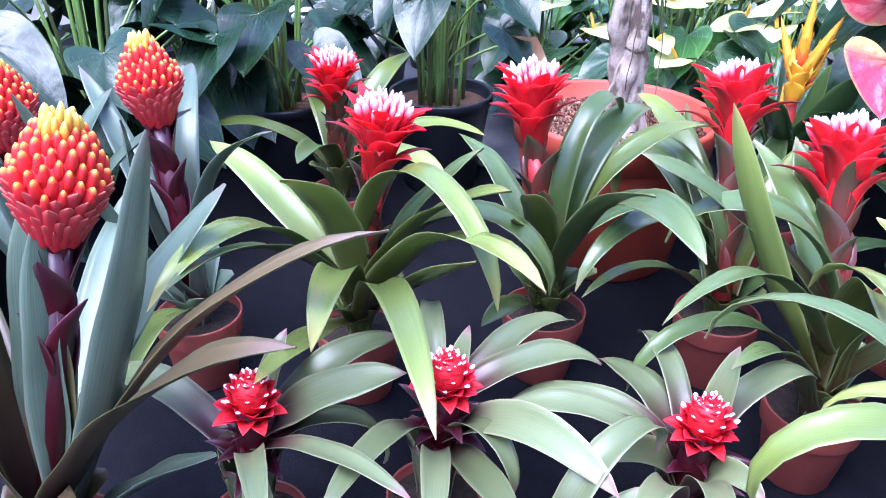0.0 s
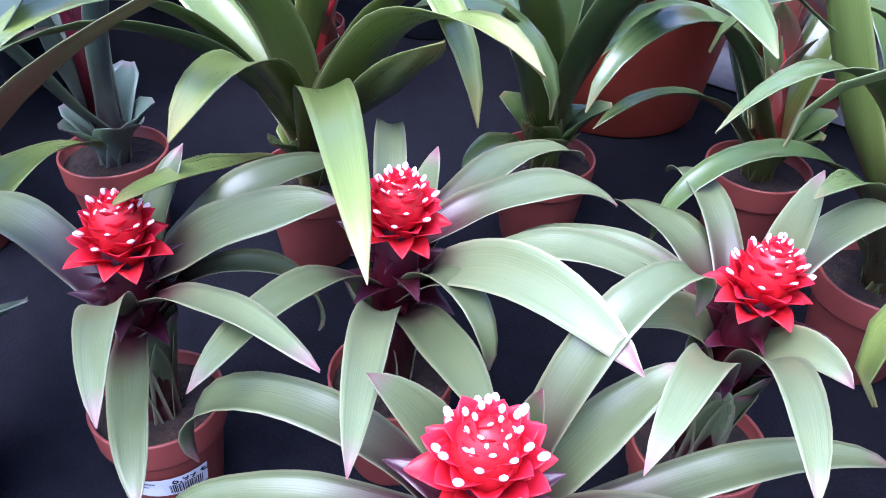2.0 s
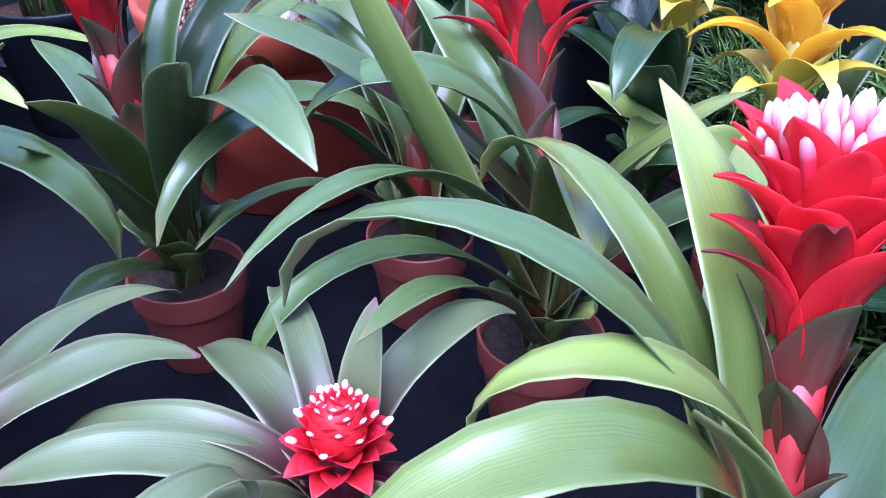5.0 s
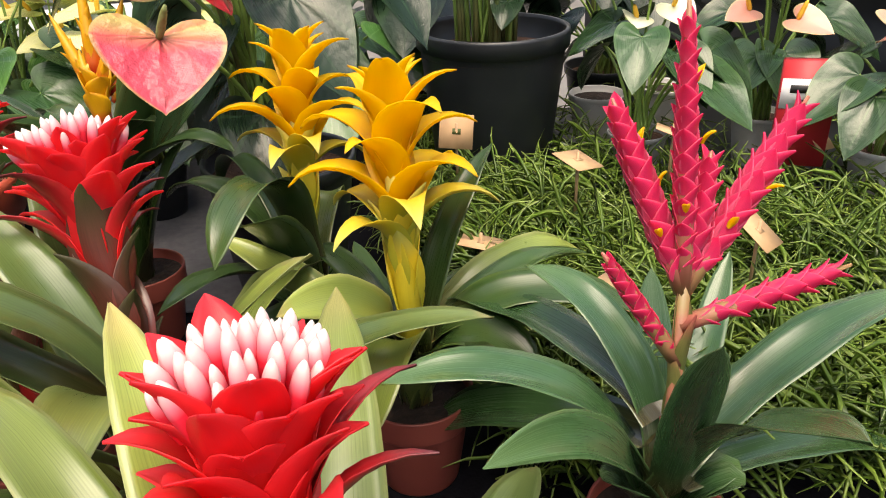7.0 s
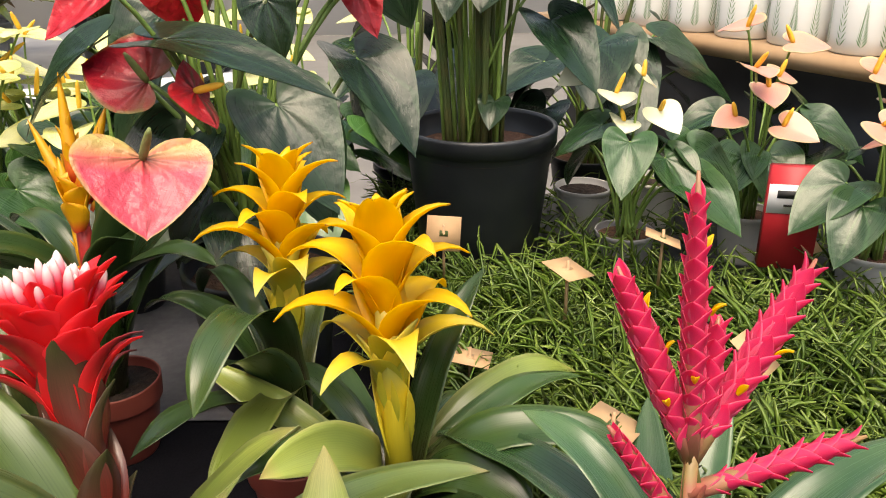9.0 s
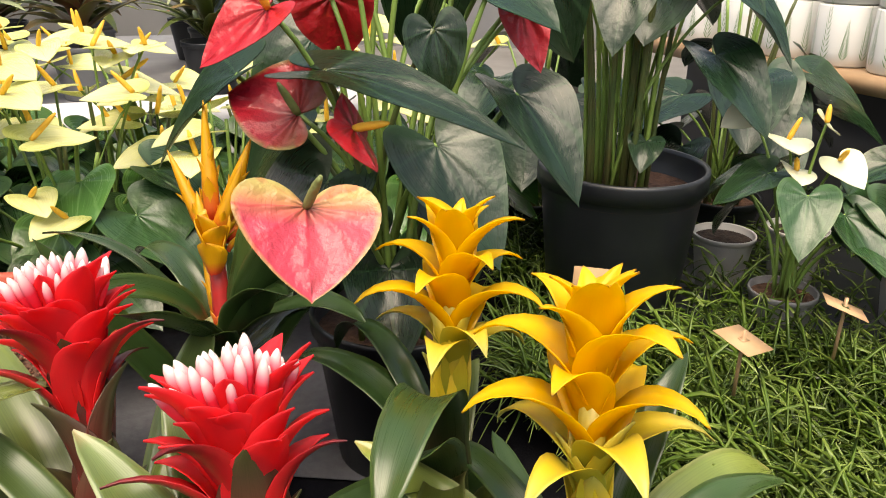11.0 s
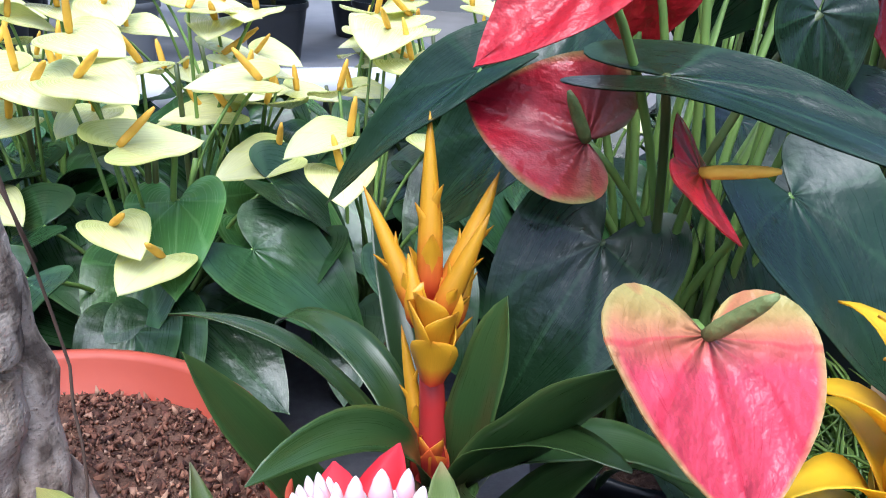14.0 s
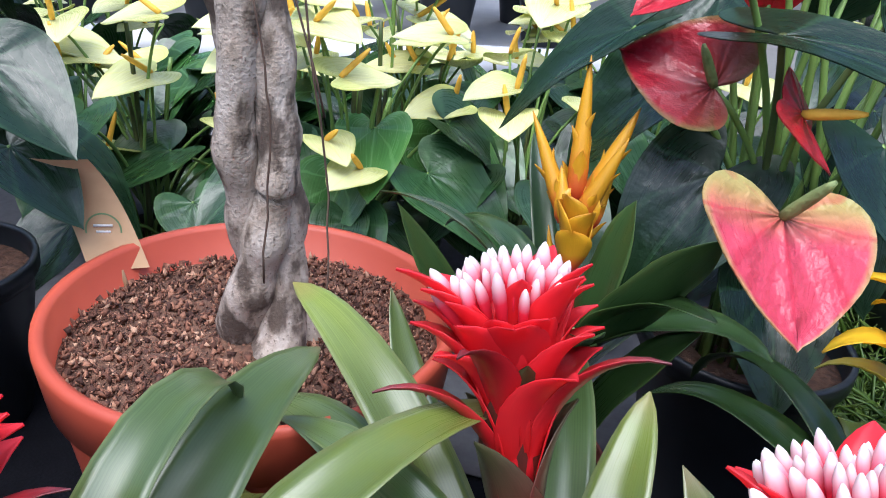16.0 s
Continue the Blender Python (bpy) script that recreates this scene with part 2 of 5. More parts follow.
LEAF_OLIVE = grown("olive_leaf", [(0.0, (0.10, 0.06, 0.03)), (0.6, (0.17, 0.14, 0.045)), (1.0, (0.24, 0.22, 0.07))], (0.3, 0.24, 0.16), rough=0.4)
LEAF_TEAL = grown("teal_leaf", [(0.0, (0.12, 0.10, 0.04)), (0.2, (0.04, 0.10, 0.035)), (0.7, (0.048, 0.125, 0.045)), (1.0, (0.10, 0.19, 0.07))], (0.12, 0.21, 0.09), rough=0.25, clear=0.5)
ROOT = plain("brown_root", (0.07, 0.04, 0.028), (0.12, 0.075, 0.05), 90, 0.8)
LABEL = plain("white_label", (0.75, 0.75, 0.76), (0.7, 0.7, 0.71), 30, 0.5, 0.02)
INK = plain("black_ink", (0.02, 0.02, 0.02), (0.03, 0.03, 0.03), 30, 0.6, 0.0)
KRAFT = plain("kraft_paper", (0.52, 0.33, 0.18), (0.44, 0.27, 0.14), 60, 0.75, 0.15)
WOOD = plain("pale_wood", (0.46, 0.30, 0.17), (0.38, 0.23, 0.12), 25, 0.55, 0.15)
ALU = plain("white_rail", (0.78, 0.78, 0.80), (0.68, 0.68, 0.71), 9, 0.4, 0.05)
CERAMIC = plain("white_ceramic", (0.80, 0.80, 0.77), (0.74, 0.74, 0.71), 9, 0.3, 0.03)
PRINT = plain("green_print", (0.20, 0.33, 0.16), (0.14, 0.26, 0.12), 40, 0.4, 0.0)
# Stem bases are darkened to paint the shade inside the carpet; tips are yellower.
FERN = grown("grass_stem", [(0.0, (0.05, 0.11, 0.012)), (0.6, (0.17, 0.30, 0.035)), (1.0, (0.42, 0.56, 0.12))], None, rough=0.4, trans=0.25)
ANTH_LEAF = grown("anthurium_leaf", [(0.0, (0.011, 0.036, 0.014)), (0.5, (0.012, 0.038, 0.015)), (1.0, (0.018, 0.046, 0.018))], (0.03, 0.07, 0.026), rough=0.28, clear=0.2, spec=0.42, radial=(0.03, 0.075, 0.03), pucker=0.5)
ANTH_LIGHT = grown("light_anthurium_leaf", [(0.0, (0.07, 0.20, 0.05)), (1.0, (0.08, 0.22, 0.05))], (0.13, 0.28, 0.07), rough=0.24, clear=0.4, radial=(0.14, 0.3, 0.1), trans=0.22, pucker=0.4)
ANTH_MID = grown("mid_anthurium_leaf", [(0.0, (0.03, 0.085, 0.028)), (1.0, (0.035, 0.095, 0.03))], (0.07, 0.15, 0.045), rough=0.28, clear=0.25, radial=(0.06, 0.14, 0.05), trans=0.15, pucker=0.5)
SPATHE_CREAM = grown("cream_spathe", [(0.0, (0.62, 0.68, 0.20)), (0.35, (0.88, 0.87, 0.42)), (1.0, (0.92, 0.91, 0.58))], (0.80, 0.82, 0.30), rough=0.26, vary=0.08, trans=0.35, clear=0.35, radial=(0.8, 0.8, 0.3), pucker=0.2)
SPATHE_WHITE = grown("white_spathe", [(0.0, (0.7, 0.72, 0.45)), (1.0, (0.82, 0.8, 0.62))], None, rough=0.35, vary=0.06)
SPATHE_RED = grown("red_spathe", [(0.0, (0.5, 0.012, 0.02)), (1.0, (0.6, 0.01, 0.025))], (0.62, 0.05, 0.06), rough=0.32, vary=0.12, clear=0.25, radial=(0.42, 0.008, 0.016), pucker=1.3)
SPATHE_DARK = grown("dark_red_spathe", [(0.0, (0.16, 0.09, 0.03)), (0.2, (0.28, 0.03, 0.025)), (0.45, (0.40, 0.012, 0.025)), (1.0, (0.46, 0.012, 0.028))], (0.20, 0.20, 0.06), rough=0.32, vary=0.08, clear=0.25, radial=(0.36, 0.03, 0.04), pucker=1.3)
SPATHE_ROSE = grown("rose_green_spathe", [(0.0, (0.38, 0.36, 0.10)), (0.12, (0.43, 0.29, 0.09)), (0.24, (0.52, 0.14, 0.09)), (0.38, (0.56, 0.055, 0.09)), (1.0, (0.53, 0.04, 0.075))], (0.40, 0.34, 0.11), rough=0.30, vary=0.12, clear=0.3, spec=0.4, radial=(0.44, 0.01, 0.03), pucker=1.35, edge_from=0.90)
SPATHE_SALMON = grown("salmon_spathe", [(0.0, (0.7, 0.35, 0.25)), (1.0, (0.8, 0.3, 0.25))], (0.6, 0.6, 0.3), rough=0.35, vary=0.06)
SPADIX_Y = plain("yellow_spadix", (0.85, 0.50, 0.05), (0.78, 0.40, 0.04), 160, 0.6, 0.8)
SPADIX_G = plain("green_spadix", (0.12, 0.17, 0.05), (0.2, 0.24, 0.08), 200, 0.6, 0.8)
CROTON = grown("croton_leaf", [(0.0, (0.35, 0.08, 0.06)), (0.5, (0.22, 0.2, 0.05)), (1.0, (0.3, 0.14, 0.08))], (0.4, 0.35, 0.12), rough=0.4)
PALE_LEAF = grown("pale_variegated_leaf", [(0.0, (0.4, 0.48, 0.24)), (1.0, (0.5, 0.56, 0.32))], (0.15, 0.3, 0.1), rough=0.4)


# ---- mesh helpers ----
def finish(bm, name, mat):
    me = bpy.data.meshes.new(name)
    bm.to_mesh(me)
    bm.free()
    for p in me.polygons:
        p.use_smooth = True
    me.materials.append(mat)
    return me


def part(name, data, mat, parent, label="", at=None):
    if not isinstance(data, bpy.types.Mesh):
        data = finish(data, name, mat)
    ob = new(name, data)
    ob.parent = parent
    if at is not None:
        ob.matrix_basis = at
    if label:
        ob["label"] = label
    return ob


def thing(name, x, y, z, label, category, group="", turn=0.0):
    ob = new(name)
    ob.empty_display_size = 0.02
    ob.matrix_basis = pose(x, y, z, 0, 0, turn)
    return tagged(ob, label, category, group)


def lathe(profile, seg=40, bm=None, center=(0, 0, 0)):
    bm = bm or bmesh.new()
    rings = []
    for r, z in profile:
        rings.append([bm.verts.new((center[0] + r * math.cos(2 * math.pi * k / seg), center[1] + r * math.sin(2 * math.pi * k / seg), center[2] + z)) for k in range(seg)])
    for a, b in zip(rings, rings[1:]):
        for k in range(seg):
            bm.faces.new((a[k], a[(k + 1) % seg], b[(k + 1) % seg], b[k]))
    if profile[0][0] > 1e-4:
        bm.faces.new(rings[0][::-1])
    if profile[-1][0] > 1e-4:
        bm.faces.new(rings[-1])
    return bm


def box(sx, sy, sz, c=(0, 0, 0), bevel=0.0, bm=None):
    bm = bm or bmesh.new()
    r = bmesh.ops.create_cube(bm, size=1.0, matrix=Matrix.Translation(c) @ Matrix.Diagonal((sx, sy, sz, 1)))
    if bevel:
        bmesh.ops.bevel(bm, geom=[e for e in bm.edges if any(v in r["verts"] for v in e.verts)], offset=bevel, segments=2, affect="EDGES")
    return bm


def tube(points, radii, sides=8, bm=None):
    """A tapered tube through points."""
    bm = bm or bmesh.new()
    uv = bm.loops.layers.uv.verify()
    points = [Vector(p) for p in points]
    rings, n = [], len(points)
    up = Vector((0.13, 0.31, 1)).normalized()
    for k, p in enumerate(points):
        d = (points[min(k + 1, n - 1)] - points[max(k - 1, 0)]).normalized()
        s = d.cross(up)
        if s.length < 0.2:
            s = d.cross(Vector((1, 0.2, 0)))
        s.normalize()
        u = s.cross(d)
        r = radii[k] if isinstance(radii, (list, tuple)) else radii
        rings.append([bm.verts.new(p + r * (math.cos(2 * math.pi * j / sides) * s + math.sin(2 * math.pi * j / sides) * u)) for j in range(sides)])
    for k, (a, b) in enumerate(zip(rings, rings[1:])):
        for j in range(sides):
            f = bm.faces.new((a[j], a[(j + 1) % sides], b[(j + 1) % sides], b[j]))
            for lp, (uu, vv) in zip(f.loops, ((j, k), (j + 1, k), (j + 1, k + 1), (j, k + 1))):
                lp[uv].uv = (uu / sides, vv / (n - 1))
    bm.faces.new(rings[0][::-1])
    bm.faces.new(rings[-1])
    return bm


def arc(az, e0, e1, length, start=(0, 0, 0), n=14, power=1.2):
    """A blade's middle line: it leaves start at e0 degrees over the level and ends at e1."""
    a, p, out = radians(az), Vector(start), [Vector(start)]
    for k in range(n):
        e = radians(e0 + (e1 - e0) * ((k + 0.5) / n) ** power)
        p = p + Vector((math.cos(a) * math.cos(e), math.sin(a) * math.cos(e), math.sin(e))) * (length / n)
        out.append(p.copy())
    return out


STRAP = [(0.0, 0.95), (0.12, 0.82), (0.28, 0.93), (0.44, 1.0), (0.6, 0.97), (0.74, 0.86), (0.86, 0.64), (0.94, 0.36), (0.98, 0.15), (1.0, 0.02)]
FLARE = [(0.0, 0.7), (0.2, 0.92), (0.38, 1.0), (0.55, 0.8), (0.72, 0.5), (0.88, 0.24), (1.0, 0.02)]
SPOON = [(0.0, 0.45), (0.3, 0.8), (0.6, 1.0), (0.8, 0.86), (0.92, 0.5), (1.0, 0.05)]
BRACT = [(0.0, 0.55), (0.2, 0.9), (0.4, 1.0), (0.6, 0.86), (0.8, 0.5), (0.92, 0.24), (1.0, 0.02)]
PETAL = [(0.0, 0.7), (0.2, 0.95), (0.45, 1.0), (0.65, 0.86), (0.8, 0.6), (0.92, 0.3), (1.0, 0.03)]
BLUNT = [(0.0, 0.8), (0.3, 0.85), (0.6, 1.0), (0.85, 0.95), (0.95, 0.75), (1.0, 0.35)]


def width_at(profile, s):
    for (a, x), (b, y) in zip(profile, profile[1:]):
        if s <= b:
            return x + (y - x) * (s - a) / (b - a)
    return profile[-1][1]


def blade(line, width, profile=STRAP, cup=0.22, thick=0.0011, cross=4, wave=0.0, seed=0, az=None, twist=0.0, roll=0.0):
    """A strap-shaped leaf or bract round a middle line: channelled, with thickness, a pointed tip and slightly waved rims."""
    rnd = random.Random(seed)
    bm = bmesh.new()
    uv = bm.loops.layers.uv.verify()
    n = len(line)
    ph = rnd.uniform(0, 6.28)
    side = None
    if az is not None:
        side = Vector((-math.sin(radians(az)), math.cos(radians(az)), 0))
    rows, low = [], []
    for k, p in enumerate(line):
        s = k / (n - 1)
        d = (line[min(k + 1, n - 1)] - line[max(k - 1, 0)]).normalized()
        t = side.copy() if side else d.cross(Vector((0, 0, 1))).normalized() * -1
        t = (t - d * t.dot(d)).normalized()
        if twist or roll:
            t.rotate(Matrix.Rotation(radians(twist) * s + radians(roll) * min(1.0, s * 3), 3, d))
        nr = d.cross(t)
        if nr.z < 0 and side is None:
            nr = -nr
        w = width * width_at(profile, s)
        top, bot = [], []
        for j in range(cross + 1):
            u = j / cross * 2 - 1
            lift = cup * w * (abs(u) ** 1.6) * (1 - 0.5 * s)
            rim = wave * width * math.sin(s * 17 + ph + (1.7 if u > 0 else 0)) * abs(u) ** 2
            q = p + t * (u * w / 2) + nr * (lift + rim)
            top.append(bm.verts.new(q))
            bot.append(bm.verts.new(q - nr * thick * (1.0 - 0.5 * abs(u))))
        rows.append(top)
        low.append(bot)

    def face(vs, uvs):
        f = bm.faces.new(vs)
        for lp, c in zip(f.loops, uvs):
            lp[uv].uv = c
    for k in range(n - 1):
        v0, v1 = k / (n - 1), (k + 1) / (n - 1)
        for j in range(cross):
            u0, u1 = j / cross, (j + 1) / cross
            face((rows[k][j], rows[k][j + 1], rows[k + 1][j + 1], rows[k + 1][j]), ((u0, v0), (u1, v0), (u1, v1), (u0, v1)))
            face((low[k][j], low[k + 1][j], low[k + 1][j + 1], low[k][j + 1]), ((u0, v0), (u0, v1), (u1, v1), (u1, v0)))
        for j, u in ((0, 0.0), (cross, 1.0)):
            face((rows[k][j], rows[k + 1][j], low[k + 1][j], low[k][j]), ((u, v0), (u, v1), (u, v1), (u, v0)))
    bmesh.ops.recalc_face_normals(bm, faces=bm.faces)
    return bm


def bud(length, radius, sides=7, blunt=False):
    """A small pointed drop along +z, for clustered flower bracts."""
    bm = bmesh.new()
    uv = bm.loops.layers.uv.verify()
    prof = [(0.0, 0.55), (0.3, 0.85), (0.58, 1.0), (0.76, 0.9), (0.9, 0.58), (0.97, 0.28), (1.0, 0.05)] if blunt else [(0.0, 0.45), (0.25, 0.9), (0.5, 1.0), (0.75, 0.8), (0.92, 0.45), (1.0, 0.04)]
    rings = [[bm.verts.new((radius * r * math.cos(6.2832 * j / sides), radius * r * 0.75 * math.sin(6.2832 * j / sides), s * length)) for j in range(sides)] for s, r in prof]
    for k, (a, b) in enumerate(zip(rings, rings[1:])):
        for j in range(sides):
            f = bm.faces.new((a[j], a[(j + 1) % sides], b[(j + 1) % sides], b[j]))
            for lp, s in zip(f.loops, (prof[k][0], prof[k][0], prof[k + 1][0], prof[k + 1][0])):
                lp[uv].uv = (0.5, s)
    bm.faces.new(rings[-1])
    return bm


HEART = [(0.0, 0.0), (0.07, -0.13), (0.17, -0.24), (0.29, -0.275), (0.40, -0.22), (0.475, -0.09), (0.50, 0.07), (0.475, 0.25), (0.405, 0.45), (0.30, 0.64), (0.185, 0.81), (0.08, 0.93), (0.025, 0.98), (0.0, 1.02)]


def smooth_outline(pts):
    out = []
    for i, p in enumerate(pts[:-1]):
        a, b, c, d = (Vector(pts[max(i - 1, 0)]), Vector(p), Vector(pts[i + 1]), Vector(pts[min(i + 2, len(pts) - 1)]))
        for t in (0.0, 0.5):
            q = 0.5 * (2 * b + (c - a) * t + (2 * a - 5 * b + 4 * c - d) * t * t + (3 * b - a - 3 * c + d) * t ** 3)
            out.append((q.x, q.y))
    return out + [pts[-1]]


HEART = smooth_outline(HEART)


def heart(length, width, fold=0.25, droop=0.5, wave=0.0, seed=0, puff=0.0):
    """A heart-shaped blade: stalk joint at the origin, tip towards +y, face towards +z."""
    ph = random.Random(seed).uniform(0, 6.28)
    bm = bmesh.new()
    uv = bm.loops.layers.uv.verify()
    nu = 6

    def spot(ox, oy, t, sgn):
        iy = max(0.0, oy) * 0.86
        x, y = ox * t, iy + (oy - iy) * t
        a = x / 0.5
        z = fold * 0.5 * width * a ** 1.3 - droop * length * max(0.0, y) ** 2 * 0.5 - 0.4 * droop * length * max(0.0, -y)
        z += wave * width * math.sin(8 * y + ph + (2 if sgn > 0 else 0)) * a * a
        z += puff * width * math.sin(math.atan2(x * 1.6, y + 0.02) * 11) * a * (1.15 - a)
        return Vector((sgn * x * width, y * length, z))
    for sgn in (-1, 1):
        grid = [[spot(ox, oy, j / nu, sgn) for j in range(nu + 1)] for ox, oy in HEART]
        lays = [[[bm.verts.new(p - Vector((0, 0, d))) for p in row] for row in grid] for d in (0.0, 0.0009)]
        for i in range(len(HEART) - 1):
            va, vb = (HEART[i][1] + 0.28) / 1.3, (HEART[i + 1][1] + 0.28) / 1.3
            for j in range(nu):
                ua, ub = 0.5 + sgn * 0.5 * j / nu, 0.5 + sgn * 0.5 * (j + 1) / nu
                for lay, flip in ((lays[0], sgn > 0), (lays[1], sgn < 0)):
                    q = [lay[i][j], lay[i][j + 1], lay[i + 1][j + 1], lay[i + 1][j]]
                    ia, ib = max(0.0, HEART[i][1]) * 0.86, max(0.0, HEART[i + 1][1]) * 0.86
                    c = []
                    for (o, inn), t in (((HEART[i][1], ia), j / nu), ((HEART[i][1], ia), (j + 1) / nu), ((HEART[i + 1][1], ib), (j + 1) / nu), ((HEART[i + 1][1], ib), j / nu)):
                        c.append((0.5 + sgn * 0.5 * t, (inn + (o - inn) * t + 0.28) / 1.3))
                    if flip:
                        q, c = [q[0], q[3], q[2], q[1]], [c[0], c[3], c[2], c[1]]
                    f = bm.faces.new(q)
                    for lp, cc in zip(f.loops, c):
                        lp[uv].uv = cc
    bmesh.ops.remove_doubles(bm, verts=bm.verts, dist=0.00004)
    bmesh.ops.dissolve_degenerate(bm, edges=bm.edges, dist=0.00004)
    return bm


def towards(at, ahead, face):
    """A pose at a place whose +y points ahead and whose +z leans to face."""
    y = Vector(ahead).normalized()
    x = y.cross(Vector(face)).normalized()
    z = x.cross(y)
    m = Matrix((x, y, z)).transposed().to_4x4()
    m.translation = at
    return m


# ---- table ----
def table():
    top = tagged(new("table_top", finish(box(4.4, 3.0, 0.04, (-0.5, 0.45, -0.02), 0.003), "table_top", CLOTH)), "sales table covered with black woven weed mat", "table", kind="structure")
    return top


table()
# Added grey sheet: paints the brighter-lit table top under the cream anthuriums.
TABLE_LIT = plain("lit_table_grey", (0.10, 0.10, 0.115), (0.15, 0.15, 0.165), 90, 0.8, 0.4)
tagged(new("table_mat", finish(box(1.45, 0.78, 0.004, (-0.86, 1.54, 0.004), 0.001), "table_mat", TABLE_LIT)), "thin grey sheet for the brighter-lit table top under the cream-flowered anthuriums", "mat", kind="structure")


# ---- pots ----
def pot_parts(parent, r, h, mat, soil, band=True, seg=40, soil_name="soil"):
    rb = r * 0.72
    if band:
        prof = [(rb * 0.96, 0.0), (rb, 0.003), (r * 0.90, h * 0.72), (r * 0.905, h * 0.73), (r * 0.97, h * 0.735), (r * 0.975, h * 0.75), (r, h * 0.985), (r * 0.995, h), (r * 0.955, h), (r * 0.945, h * 0.985), (r * 0.92, h * 0.78), (0.0, h * 0.78)]
    else:
        prof = [(rb * 0.96, 0.0), (rb, 0.004), (r * 0.95, h * 0.9), (r * 0.955, h * 0.905), (r, h * 0.91), (r * 1.005, h * 0.985), (r, h), (r * 0.95, h), (r * 0.94, h * 0.98), (r * 0.92, h * 0.8), (0.0, h * 0.8)]
    part("pot", lathe(prof, seg), mat, parent)
    bm = bmesh.new()
    rnd = random.Random(int(r * 1e4))
    ring = [[bm.verts.new((0, 0, h * 0.88))]]
    for q in range(1, 9):
        rr = r * 0.945 * q / 8
        ring.append([bm.verts.new((rr * math.cos(6.2832 * k / 40), rr * math.sin(6.2832 * k / 40), h * 0.87 + (rnd.uniform(-0.02, 0.03) * r if q < 8 else 0))) for k in range(40)])
    for k in range(40):
        bm.faces.new((ring[0][0], ring[1][k], ring[1][(k + 1) % 40]))
    for a, b in zip(ring[1:], ring[2:]):
        for k in range(40):
            bm.faces.new((a[k], b[k], b[(k + 1) % 40], a[(k + 1) % 40]))
    part(soil_name, bm, soil, parent)


# ---- flower heads ----
def rosette(parent, leaves, h, mats, seed, n=18, cup=0.22, slim=1.0):
    """Leaves as (azimuth, first and last elevation, length, width, bend, rise of the base, roll of the blade)."""
    rnd = random.Random(seed * 7 + 1)
    for k, leaf in enumerate(leaves):
        az, e0, e1, length, w = leaf[:5]
        bend, rise = leaf[5:7] if len(leaf) > 5 else (1.2, 0.0)
        roll = leaf[7] if len(leaf) > 7 else 0.0
        start = (0.012 * math.cos(radians(az)), 0.012 * math.sin(radians(az)), h + rise)
        part("leaf", blade(arc(az, e0, e1, length, start, n, bend), w * slim, STRAP, cup, cross=6, wave=0.03, seed=seed * 31 + k, az=az, twist=rnd.uniform(-16, 16), roll=roll), mats[k % len(mats)], parent)


def crown_base(parent, h, r, mats, seed, count=6, tight=False):
    """Short broad leaf bases that clasp the stem above the soil."""
    rnd = random.Random(seed)
    for k in range(count):
        az = k * 137.5 + rnd.uniform(-20, 20)
        part("leaf_base", blade(arc(az, 86 if tight else 80, 74 if tight else 35, rnd.uniform(0.08, 0.11) if tight else rnd.uniform(0.06, 0.1), (r * math.cos(radians(az)), r * math.sin(radians(az)), h), 7), 0.04, BLUNT, 0.35, seed=seed + k, az=az), mats[k % len(mats)], parent)


def bract_mesh(name, mat, e0, e1, length, w, cup=0.3, profile=BRACT, seed=0, power=1.2):
    return finish(blade(arc(0, e0, e1, length, (0, 0, 0), 9, power), w, profile, cup, thick=0.0014, seed=seed, az=0), name, mat)


TALL = {
    "sheath": bract_mesh("sheath_bract", SHEATH, 88, 50, 0.098, 0.050, 0.36, seed=1, power=2.4),
    "thin": bract_mesh("thin_bract", RED_DARK, 76, -4, 0.104, 0.026, 0.3, FLARE, 2, 1.5),
    "low": bract_mesh("low_bract", RED, 83, 10, 0.092, 0.046, 0.26, PETAL, 3, 1.9),
    "mid": bract_mesh("mid_bract", RED, 82, 24, 0.080, 0.042, 0.26, PETAL, 4, 1.9),
    "top": bract_mesh("top_bract", RED, 78, 34, 0.062, 0.029, 0.26, PETAL, 5, 1.5),
    "bud": finish(bud(0.034, 0.0046, 9, blunt=True), "white_bud", TIP_WHITE),
}


def stem_lean(base, top):
    """A pose that carries the axis from base to top."""
    d = Vector(top) - Vector(base)
    return Matrix.Translation(base) @ Vector((0, 0, 1)).rotation_difference(d).to_matrix().to_4x4(), d.length


